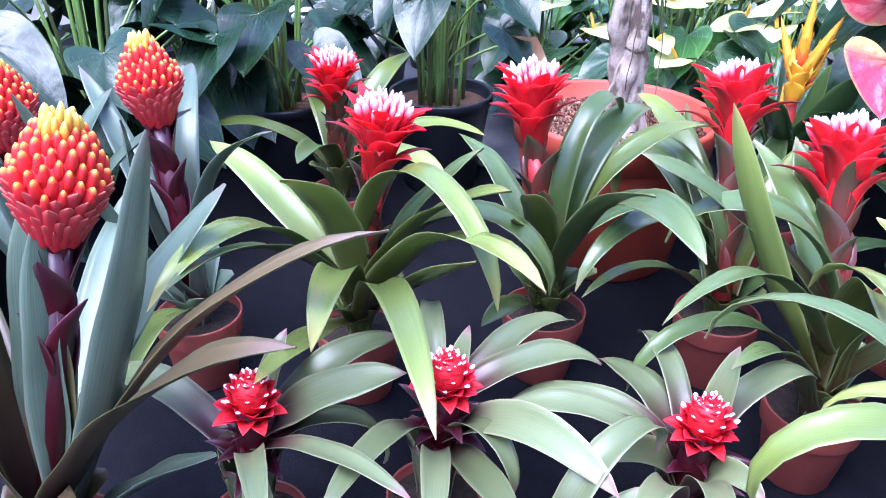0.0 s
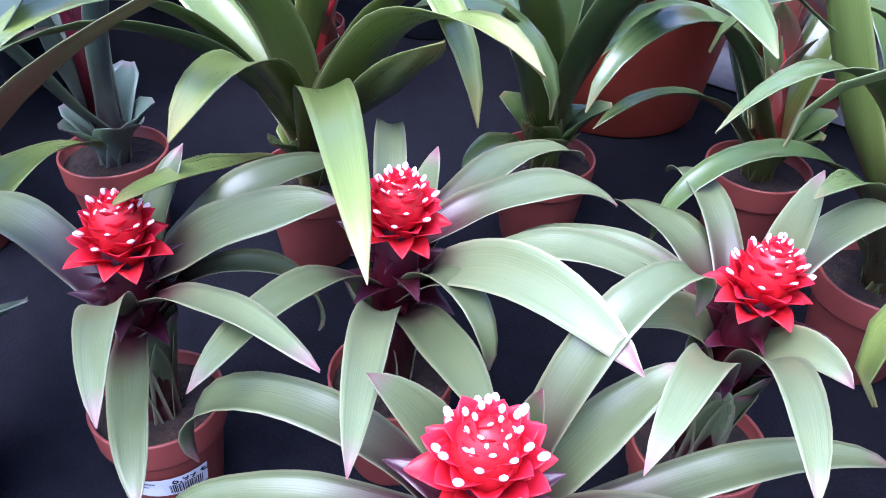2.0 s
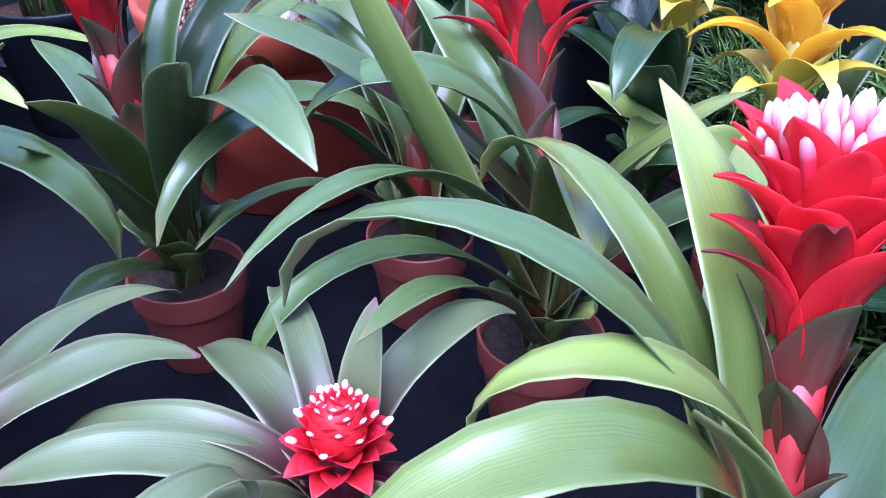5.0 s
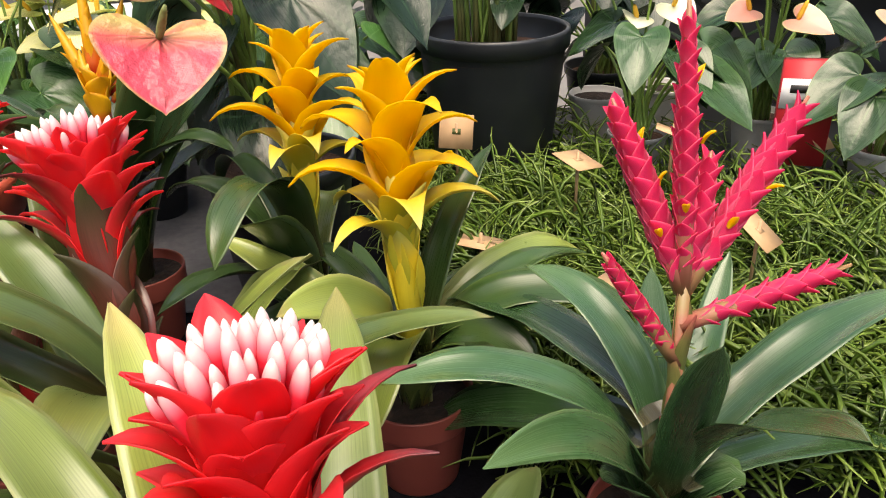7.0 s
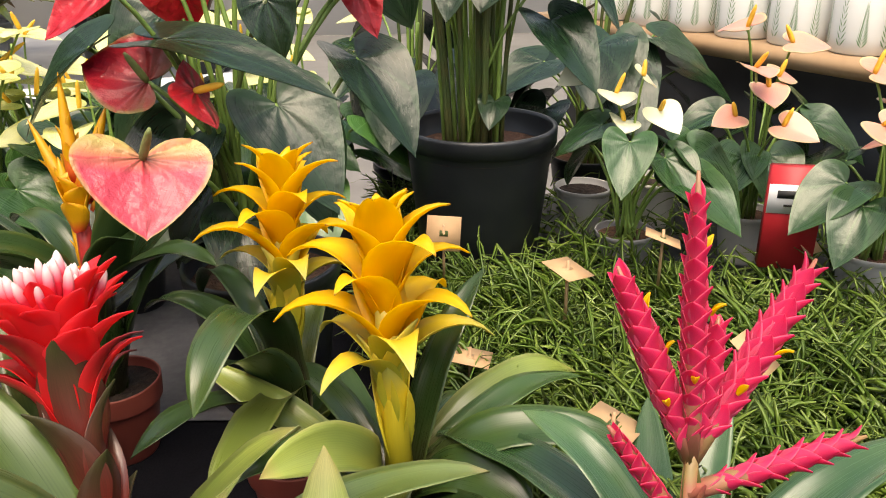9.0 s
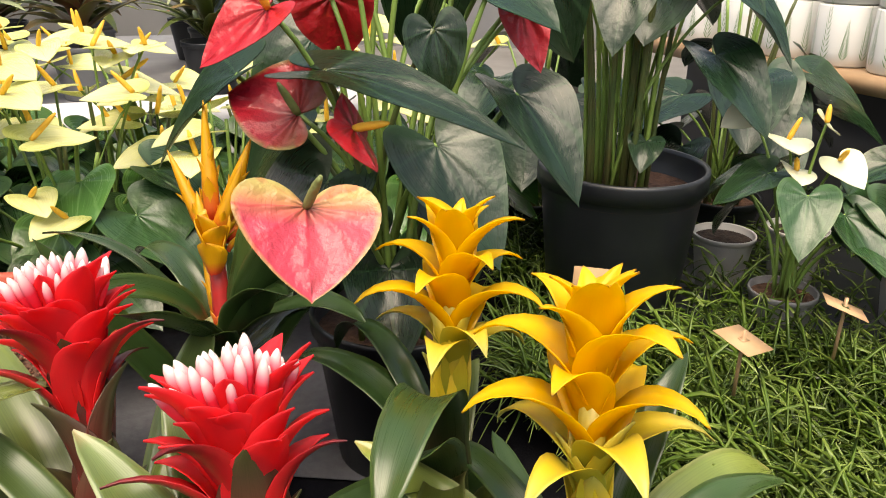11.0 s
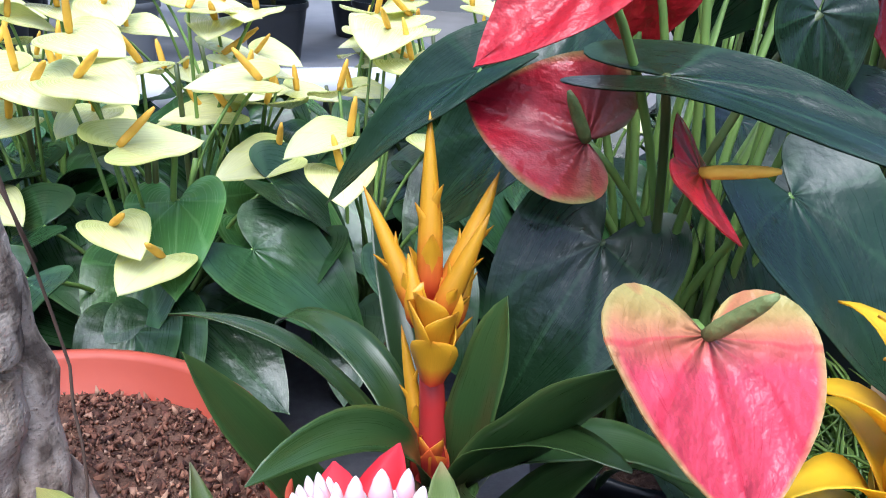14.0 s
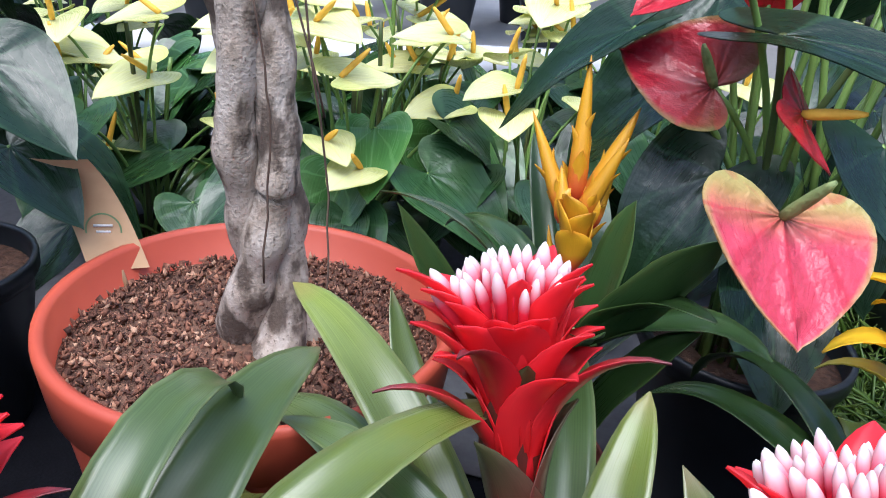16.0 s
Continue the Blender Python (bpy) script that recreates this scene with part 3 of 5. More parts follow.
def tall_head(parent, base, top, seed, size=1.0):
    """Red star-shaped flower head on a stem wrapped in bracts; white-tipped buds fill its crown."""
    rnd = random.Random(seed)
    m, length = stem_lean(base, top)
    part("stem", tube([(0, 0, 0), (0, 0, length * 0.5), (0, 0, length - 0.15 * size)], [0.013, 0.012, 0.011], 10), STEM_RED, parent, at=m)
    part("core", lathe([(0.010 * size, -0.16 * size), (0.013 * size, -0.12 * size), (0.019 * size, -0.085 * size), (0.026 * size, -0.05 * size), (0.018 * size, -0.036 * size), (0.001, -0.032 * size)], 20), STEM_BRIGHT, parent, at=m @ Matrix.Translation((0, 0, length)))

    def put(name, mesh, z, az, r, s, tip=0.0):
        a = radians(az)
        q = m @ Matrix.Translation((r * math.cos(a), r * math.sin(a), z)) @ Matrix.Rotation(a, 4, "Z") @ Matrix.Rotation(radians(tip), 4, "Y") @ Matrix.Diagonal((s, s, s, 1))
        part(name, mesh, None, parent, at=q)
    az = rnd.uniform(0, 360)
    for k in range(12):
        az += 137.5
        put("sheath_bract", TALL["sheath"], 0.02 + (length - 0.02 - 0.155 * size) * k / 11, az, 0.010 * size, rnd.uniform(0.8, 1.0) * size, rnd.uniform(-1, 7))
    for kind, count, down, step, r, lo, hi, a, b in (
        ("thin", 5, 0.140, 0.006, 0.012, 0.8, 1.05, -4, 12), ("low", 9, 0.140, 0.0040, 0.010, 0.85, 1.0, -2, 8),
        ("mid", 10, 0.110, 0.0026, 0.014, 0.85, 1.0, 0, 10), ("top", 13, 0.082, 0.0016, 0.020, 0.8, 1.1, -4, 14),
    ):
        for k in range(count):
            az += 137.5
            put("bract", TALL[kind], length - (down - step * k) * size, az, r * size, rnd.uniform(lo, hi) * size, rnd.uniform(a, b))
    for k in range(54):
        rr = 0.0275 * size * math.sqrt((k + 0.3) / 54)
        az += 137.5
        put("flower_bud", TALL["bud"], length - 0.040 * size - 18.0 * rr * rr / size, az, rr, rnd.uniform(0.78, 1.15) * size, 2 + rr / 0.03 * 30 + rnd.uniform(-7, 7))


SCALE_LINE = (80, 44, 0.031)


def dot_mesh():
    """A white bead at the tip of a scale."""
    line = arc(0, *SCALE_LINE, (0, 0, 0), 9, 1.4)
    bm = bmesh.new()
    bmesh.ops.create_uvsphere(bm, u_segments=10, v_segments=6, radius=1.0)
    tilt = Matrix.Translation(line[-2] + Vector((-0.0010, 0, 0.0004))) @ Matrix.Rotation(radians(-52), 4, "Y") @ Matrix.Diagonal((0.0052, 0.0034, 0.0018, 1))
    bmesh.ops.transform(bm, matrix=tilt, verts=bm.verts)
    return finish(bm, "white_dot", DOT_WHITE)


SCALE = [(0.0, 0.7), (0.25, 0.95), (0.5, 1.0), (0.7, 0.88), (0.85, 0.58), (0.95, 0.24), (1.0, 0.03)]
BALL = {
    "low": bract_mesh("low_bract", RED, 58, -14, 0.036, 0.024, 0.3, BRACT, 3), "scale": bract_mesh("scale_bract", SCALE_RED, *SCALE_LINE, 0.0215, 0.30, SCALE, 4, 1.4),
    "dot": dot_mesh(), "top": finish(bud(0.014, 0.0056, 8, blunt=True), "top_bud", DOT_WHITE),
    "collar": bract_mesh("collar_bract", BURGUNDY, 52, 18, 0.075, 0.017, 0.3, FLARE, 6), "sheath": bract_mesh("sheath_leaf", BURGUNDY, 62, 2, 0.078, 0.034, 0.4, FLARE, 7),
}


def ball_head(parent, base, top, seed, size=1.0):
    """Compact red head of overlapping scales with a white dot inside each tip, in a burgundy collar."""
    rnd = random.Random(seed)
    m, length = stem_lean(base, top)
    az = rnd.uniform(0, 360)

    def put(name, mesh, z, az, r, s, tip=0.0):
        a = radians(az)
        part(name, mesh, None, parent, at=m @ Matrix.Translation((r * math.cos(a), r * math.sin(a), z)) @ Matrix.Rotation(a, 4, "Z") @ Matrix.Rotation(radians(tip), 4, "Y") @ Matrix.Diagonal((s, s, s, 1)))
    part("stem", tube([(0, 0, 0), (0, 0, length * 0.6), (0, 0, length - 0.02)], [0.016, 0.014, 0.010], 10), BURGUNDY, parent, at=m)
    for kind, name, count, down, step, r, lo, hi, a, b in (
        ("sheath", "sheath_leaf", 10, 0.165, 0.005, 0.010, 0.6, 0.85, 0, 18), ("collar", "collar_bract", 5, 0.102, 0.002, 0.010, 0.4, 0.62, 0, 14), ("low", "bract", 8, 0.080, 0.0012, 0.012, 0.85, 1.05, -4, 10),
    ):
        for k in range(count):
            az += 137.5
            put(name, BALL[kind], length - (down - step * k) * size, az, r * size, rnd.uniform(lo, hi) * size, rnd.uniform(a, b))
    part("core", lathe([(0.010 * size, -0.07 * size), (0.0195 * size, -0.05 * size), (0.0195 * size, -0.034 * size), (0.013 * size, -0.02 * size), (0.001, -0.014 * size)], 16), STEM_BRIGHT, parent, at=m @ Matrix.Translation((0, 0, length)))
    for k in range(42):
        s = k / 41
        az += 137.5
        r = 0.0165 * math.sqrt(max(0.0, 1 - s ** 2.2)) * size
        sc = rnd.uniform(0.88, 1.08) * (1.0 - 0.45 * s) * size
        lean = 24 - 40 * s + rnd.uniform(-6, 8)
        z = length + (-0.072 + 0.048 * s ** 0.9) * size
        put("bract", BALL["scale"], z, az, r, sc, lean)
        if s > 0.72 or (s > 0.15 and k % 3):
            put("white_dot", BALL["dot"], z, az, r, sc * rnd.uniform(0.97, 1.04), lean)
    for k in range(11):
        az += 137.5
        put("top_bud", BALL["top"], length - (0.024 + 0.0004 * k) * size, az, 0.0032 * size * math.sqrt(k), 0.62 * size, 8 * math.sqrt(k))


FLAME_BUD = finish(bud(0.022, 0.0054), "flame_bud", FLAME)
GOLD_BUD = finish(bud(0.024, 0.0048), "golden_bud", FLAME_TOP)
CORAL_SCALE = bract_mesh("coral_scale", CORAL, 80, 66, 0.026, 0.015, 0.4, BRACT, 8)
FLAME_SHEATH = bract_mesh("flame_sheath", BURGUNDY, 82, 66, 0.06, 0.034, 0.35, seed=6)


def cone_head(parent, base, top, seed, height=0.098, radius=0.034):
    """Egg-shaped red head densely set with yellow-tipped buds."""
    rnd = random.Random(seed)
    m, length = stem_lean(base, top)
    part("stem", tube([(0, 0, 0), (0, 0, length - height)], [0.013, 0.011], 10), BURGUNDY, parent, at=m)
    prof = [(0.0, 0.006)] + [(radius * 0.84 * math.sin(math.pi * (0.04 + 0.93 * q / 12) ** 0.9), height * q / 12) for q in range(13)]
    part("core", lathe([(0.008, -0.01)] + [(max(r, 0.001), z) for r, z in prof[1:]], 20), STEM_BRIGHT, parent, at=m @ Matrix.Translation((0, 0, length - height)))
    az = 0.0
    for k in range(170):
        s = (k + 0.5) / 170
        az += 137.5
        zz = height * (0.10 + 0.86 * s)
        r = radius * 0.80 * math.sin(math.pi * (0.04 + 0.93 * zz / height) ** 0.9)
        a = radians(az)
        tip = 46 - 42 * s if s > 0.42 else 12
        sc = rnd.uniform(0.85, 1.1)
        part("scale" if s < 0.42 else "flower_bud", CORAL_SCALE if s < 0.42 else GOLD_BUD if s > 0.9 else FLAME_BUD, None, parent, at=m @ Matrix.Translation((r * 0.93 * math.cos(a), r * 0.93 * math.sin(a), length - height + zz - 0.012)) @ Matrix.Rotation(a, 4, "Z") @ Matrix.Rotation(radians(tip), 4, "Y") @ Matrix.Diagonal((sc, sc, sc, 1)))
    for k in range(8):
        az += 137.5
        a = radians(az)
        part("sheath_bract", FLAME_SHEATH, None, parent, at=m @ Matrix.Translation((0.009 * math.cos(a), 0.009 * math.sin(a), length - height - 0.13 + 0.017 * k)) @ Matrix.Rotation(a, 4, "Z"))


GOLD = {
    "low": bract_mesh("low_bract", YELLOW_LOW, 62, -52, 0.105, 0.042, 0.25, FLARE, 7, 1.4), "mid": bract_mesh("mid_bract", YELLOW, 68, -42, 0.108, 0.050, 0.24, FLARE, 8, 1.6),
    "up": bract_mesh("up_bract", YELLOW, 78, 0, 0.090, 0.042, 0.28, FLARE, 9, 2.0), "tuft": bract_mesh("tuft_bract", YELLOW, 84, 24, 0.066, 0.030, 0.34, FLARE, 11, 2.0), "wrap": bract_mesh("wrap_bract", YELLOW_LOW, 87, 60, 0.090, 0.038, 0.4, BRACT, 10, 2.0),
}


def gold_head(parent, base, top, seed, size=1.0):
    """Tiered golden flower spike of recurved bracts."""
    rnd = random.Random(seed)
    m, length = stem_lean(base, top)
    part("stem", tube([(0, 0, 0), (0, 0, length - 0.07)], [0.013, 0.009], 10), YELLOW_LOW, parent, at=m)
    az = rnd.uniform(0, 360)

    def put(name, mesh, z, az, r, s, tip=0.0):
        a = radians(az)
        part(name, mesh, None, parent, at=m @ Matrix.Translation((r * math.cos(a), r * math.sin(a), z)) @ Matrix.Rotation(a, 4, "Z") @ Matrix.Rotation(radians(tip), 4, "Y") @ Matrix.Diagonal((s, s, s, 1)))
    for kind, count, down, step, lo, hi, a, b in (("wrap", 6, 0.235, 0.012, 0.9, 1.1, -3, 5), ("low", 4, 0.165, 0.006, 0.85, 1.0, -6, 10), ("mid", 4, 0.138, 0.006, 0.85, 1.05, -6, 8), ("mid", 4, 0.108, 0.006, 0.8, 1.0, -12, 2), ("up", 5, 0.082, 0.004, 0.85, 1.0, -4, 8), ("tuft", 6, 0.058, 0.001, 0.8, 1.0, -2, 10)):
        for k in range(count):
            az += 137.5 + rnd.uniform(-8, 8)
            put("bract" if kind != "wrap" else "wrap_bract", GOLD[kind], length - (down - step * k) * size, az, 0.006, rnd.uniform(lo, hi) * size, rnd.uniform(a, b))


# ---- things on the table: bromeliads ----
B_LEAVES = [
    (182, 49, 13, 0.286, 0.050, 1.12, 0.002), (291, 92, 29, 0.282, 0.050, 0.78, 0.011), (51, 76, 34, 0.252, 0.050, 1.09, -0.010),
    (354, 66, 19, 0.325, 0.050, 1.52, -0.002), (339, 52, -17, 0.426, 0.050, 2.60, -0.007), (285, 58, -41, 0.414, 0.034, 2.60, -0.004),
    (287, 47, -6, 0.363, 0.034, 2.40, 0.022), (310, 47, -3, 0.426, 0.034, 1.77, 0.011), (322, 51, -30, 0.471, 0.034, 1.96, -0.022),
    (343, 92, -82, 0.438, 0.034, 1.50, 0.017), (5, 60, -100, 0.353, 0.043, 2.60, 0.014), (301, 34, 19, 0.362, 0.034, 1.43, -0.021),
    (336, 40, 38, 0.336, 0.050, 1.31, -0.005),
]
C_LEAVES = [
    (327, 61, -32, 0.358, 0.050, 2.19, 0.024), (273, 42, -10, 0.159, 0.030, 1.50, -0.027), (289, 71, 27, 0.273, 0.038, 1.48, -0.005),
    (315, 63, 21, 0.383, 0.030, 1.23, 0.004), (88, 92, -23, 0.331, 0.044, 1.10, 0.012), (286, 60, 37, 0.260, 0.038, 1.55, -0.018),
    (91, 93, -75, 0.327, 0.030, 2.32, 0.020), (43, 88, -85, 0.312, 0.045), (96, 88, -85, 0.324, 0.035),
    (155, 55, -6, 0.279, 0.040), (121, 30, -86, 0.326, 0.040), (61, 89, -30, 0.367, 0.042),
]
D_LEAVES = [
    (250, 48, -31, 0.272, 0.026, 1.95, -0.018), (257, 54, -73, 0.368, 0.029, 2.60, 0.007), (141, 57, -11, 0.352, 0.040, 1.37, 0.006),
    (127, 24, 45, 0.329, 0.037, 1.50, -0.022), (162, 92, -22, 0.285, 0.029, 1.23, -0.003), (82, 70, 22, 0.225, 0.040),
    (98, 46, 1, 0.307, 0.040), (149, 62, -30, 0.311, 0.045),
]
E_LEAVES = [
    (239, 47, -87, 0.315, 0.026, 2.60, 0.005), (202, 58, 21, 0.274, 0.050, 0.86, 0.070), (218, 60, 70, 0.339, 0.030, 1.37, 0.005, 45),
    (131, 70, 35, 0.274, 0.043, 0.89, 0.000), (262, 52, 1, 0.330, 0.026, 2.60, -0.036), (5, 88, 30, 0.235, 0.046),
    (204, 92, -80, 0.337, 0.050, 1.88, 0.010), (252, 51, -37, 0.348, 0.026, 2.60, 0.041), (285, 89, -13, 0.330, 0.044),
    (150, 80, 20, 0.280, 0.044), (20, 60, -20, 0.280, 0.044),
]
L_LEAVES = [
    (217, 82, -135, 0.356, 0.030, 2.58, 0.036), (197, 81, -93, 0.236, 0.030, 2.60, 0.086), (182, 79, -86, 0.369, 0.030, 2.46, 0.041),
    (141, 73, -76, 0.370, 0.030, 2.60, 0.014), (124, 86, 16, 0.323, 0.042, 1.43, -0.002), (239, 89, 46, 0.330, 0.017, 1.04, -0.002),
    (71, 43, -32, 0.300, 0.044), (97, 26, 21, 0.362, 0.056), (20, 60, -20, 0.300, 0.044),
    (330, 70, -10, 0.240, 0.044),
]
F_LEAVES = [
    (327, 67, -29, 0.198, 0.023, 1.69, -0.011), (354, 41, 3, 0.216, 0.023, 1.46, 0.019), (328, 27, -25, 0.147, 0.023, 1.32, 0.000),
    (73, 58, -19, 0.168, 0.036, 1.42, 0.003), (39, 70, 9, 0.152, 0.036, 0.60, 0.020, 25), (106, 80, 31, 0.120, 0.024, 1.28, -0.007),
    (45, 68, -112, 0.169, 0.026, 1.38, -0.008), (186, 36, -44, 0.201, 0.035),
]
G_LEAVES = [
    (339, 67, -104, 0.173, 0.023, 2.60, -0.013), (326, 46, 12, 0.202, 0.029, 0.86, -0.006), (308, 56, -13, 0.241, 0.023, 1.51, -0.018),
    (347, 63, -24, 0.236, 0.033, 1.53, -0.009, 25), (81, 52, -44, 0.208, 0.031, 1.12, 0.012), (55, 27, -48, 0.159, 0.036, 2.15, 0.040),
    (97, 76, 58, 0.118, 0.023, 1.34, -0.019), (132, 74, -64, 0.189, 0.023, 1.31, -0.001), (284, 62, -12, 0.204, 0.025, 1.04, 0.005),
]
H_LEAVES = [
    (210, 90, -25, 0.196, 0.034, 0.82, -0.012), (191, 88, -47, 0.183, 0.024, 0.60, 0.017), (276, 58, -17, 0.238, 0.023, 2.20, -0.020),
    (297, 63, -26, 0.202, 0.023, 1.84, -0.008), (250, 72, -11, 0.144, 0.025, 1.98, -0.012, -50), (153, 74, -33, 0.142, 0.036, 0.60, 0.020),
    (131, 92, -41, 0.191, 0.023, 0.63, 0.010), (80, 85, 70, 0.130, 0.025), (66, 92, -46, 0.167, 0.026, 0.84, 0.026),
    (329, 84, -20, 0.116, 0.023, 1.81, -0.013, 45),
]
K_LEAVES = [
    (204, 58, -110, 0.214, 0.026, 1.70, -0.000), (214, 21, -46, 0.165, 0.026, 1.61, -0.003), (212, 92, 34, 0.125, 0.026, 1.54, -0.006, -20),
    (77, 73, -107, 0.235, 0.026, 2.60, -0.012), (63, 58, 30, 0.132, 0.030, 1.37, -0.013), (48, 27, -38, 0.221, 0.026, 2.60, -0.019),
    (42, 86, 88, 0.119, 0.026, 1.30, -0.014, 30), (13, 63, -81, 0.220, 0.026, 1.31, -0.000), (300, 30, -30, 0.19, 0.034),
]
M_LEAVES = [
    (131, 29, 25, 0.341, 0.046, 1.28, 0.002), (76, 65, 42, 0.320, 0.046, 1.40, -0.004), (52, 68, 78, 0.390, 0.046, 1.62, -0.033, -50),
    (41, 59, 9, 0.404, 0.046, 2.25, 0.002), (5, 52, 26, 0.427, 0.046, 2.39, 0.016), (74, 83, 83, 0.239, 0.046, 1.30, -0.025, 40),
    (124, 23, -41, 0.345, 0.045, 1.42, -0.003), (15, 48, 37, 0.256, 0.046, 1.46, -0.027), (81, 84, 82, 0.297, 0.046, 1.26, -0.009, 35),
    (60, 81, 84, 0.301, 0.046, 1.40, -0.017, -45), (166, 66, -13, 0.337, 0.040),
]
N_LEAVES = [
    (225, 72, 91, 0.231, 0.060), (357, 86, 19, 0.338, 0.035), (137, 88, -2, 0.342, 0.050),
    (274, 57, 72, 0.331, 0.050), (171, 51, 34, 0.335, 0.050),
]
Y_LEAVES = [
    (181, 70, -9, 0.239, 0.026, 1.84, -0.008), (212, 59, 64, 0.294, 0.042, 1.49, -0.090, -35), (141, 83, -45, 0.234, 0.033, 1.10, -0.004),
    (113, 44, 40, 0.246, 0.026, 1.29, -0.007), (10, 84, 81, 0.182, 0.042, 1.27, -0.012, 35), (346, 39, -40, 0.166, 0.042, 2.60, 0.031),
    (316, 55, 55, 0.203, 0.042, 1.39, 0.021, -45), (238, 92, -9, 0.227, 0.028, 1.06, -0.005, -40), (338, 72, 46, 0.218, 0.042, 2.08, -0.103, 40),
    (275, 36, 31, 0.269, 0.038, 1.29, 0.030), (53, 21, 11, 0.220, 0.036), (315, 80, 5, 0.200, 0.038),
    (285, 75, 20, 0.10, 0.034),
]
O_LEAVES = [
    (326, 83, -50, 0.163, 0.046, 1.22, -0.013, 25), (62, 39, -72, 0.206, 0.046, 1.29, -0.004), (43, 29, -38, 0.242, 0.046, 1.49, 0.017),
    (356, 66, -33, 0.216, 0.043, 0.95, 0.009, 20), (128, 41, -36, 0.221, 0.030, 1.34, -0.002), (264, 70, -42, 0.200, 0.048),
    (245, 63, -32, 0.190, 0.042), (205, 75, -50, 0.200, 0.044), (237, 84, 4, 0.207, 0.042, 0.93, 0.001, -45),
    (58, 76, 21, 0.220, 0.033, 1.30, -0.000), (35, 47, -27, 0.218, 0.035), (157, 32, 17, 0.214, 0.040),
    (296, 45, 15, 0.191, 0.040), (112, 4, 14, 0.197, 0.030),
]
Q_LEAVES = [
    (261, 93, -51, 0.257, 0.046, 1.14, 0.050), (262, 92, 18, 0.210, 0.048, 0.72, 0.002, 20), (271, 29, 3, 0.265, 0.038, 1.21, 0.042),
    (130, 73, -77, 0.278, 0.030, 1.61, 0.003), (152, 80, -45, 0.247, 0.040), (88, 64, -54, 0.211, 0.040),
    (238, 61, -20, 0.202, 0.040),
]
P_LEAVES = [
    (130, 39, -26, 0.246, 0.048, 0.60, 0.052), (129, 92, -17, 0.212, 0.035, 1.12, 0.002), (26, 41, -5, 0.243, 0.045, 1.25, 0.015),
    (81, 10, 23, 0.229, 0.035, 1.34, -0.008), (64, 21, 37, 0.243, 0.032, 1.31, -0.029), (141, 7, -44, 0.257, 0.048, 0.60, 0.034, -20),
    (226, 62, 4, 0.251, 0.032, 1.80, -0.014, -40), (21, 6, -38, 0.260, 0.036, 1.33, -0.004), (187, 72, -19, 0.242, 0.040),
    (259, 63, 55, 0.250, 0.030), (281, 69, 26, 0.247, 0.045),
]



def bromeliad(x, y, leaves, mats, label, group, seed, soil=SOIL, r=0.054, h=0.10, base=0.13, pot=TERRACOTTA, cup=0.22, slim=1.0):
    ob = thing("potted_bromeliad", x, y, 0, label, "bromeliad", group)
    pot_parts(ob, r, h, pot, soil)
    rosette(ob, leaves, base, mats, seed, cup=cup, slim=slim)
    crown_base(ob, h * 0.85, 0.012, mats, seed, 8 if base > 0.15 else 6, base > 0.15)
    return ob


GREENS = [LEAF_GREEN, LEAF_GREEN, LEAF_SAGE, LEAF_GREEN]
TALLS = "red flowering bromeliads in terracotta pots"
red_label = "tall bromeliad with arching green leaves and white-tipped red flower"
for name, (x, y), leaves, top, seed, size in (
    ("b", (-0.605, 0.471), B_LEAVES, (0.03, 0.025, 0.405), 1, 0.82), ("c", (-0.447, 0.65), C_LEAVES, (-0.06, 0.015, 0.418), 2, 0.82),
    ("d", (-0.268, 0.785), D_LEAVES, (-0.070, 0.098, 0.405), 3, 0.9), ("e", (-0.118, 0.68), E_LEAVES, (-0.069, 0.114, 0.395), 4, 0.9), ("l", (0.045, 0.40), L_LEAVES, (-0.027, 0.090, 0.415), 5, 0.8),
):
    ob = bromeliad(x, y, leaves, GREENS if name in "bl" else [LEAF_SAGE, LEAF_SAGE, LEAF_GREEN], red_label, TALLS, seed)
    tall_head(ob, (0, 0, 0.12), top, seed, size)

SMALLS = "small red bromeliads in the front row"
small_label = "small bromeliad with grey-green leaves and white-dotted red flower ball"
for (x, y), leaves, top, seed in (((-0.472, 0.198), F_LEAVES, (0.02, -0.003, 0.278), 11), ((-0.365, 0.322), G_LEAVES, (0.03, -0.022, 0.291), 12), ((-0.166, 0.412), H_LEAVES, (0.006, -0.005, 0.274), 13), ((-0.212, 0.22), K_LEAVES, (0.018, -0.033, 0.300), 14)):
    ob = bromeliad(x, y, leaves, [LEAF_GREY], small_label, SMALLS, seed, base=0.165, cup=0.24, r=0.046, h=0.094)
    ball_head(ob, (0, 0, 0.10), top, seed, 0.72)

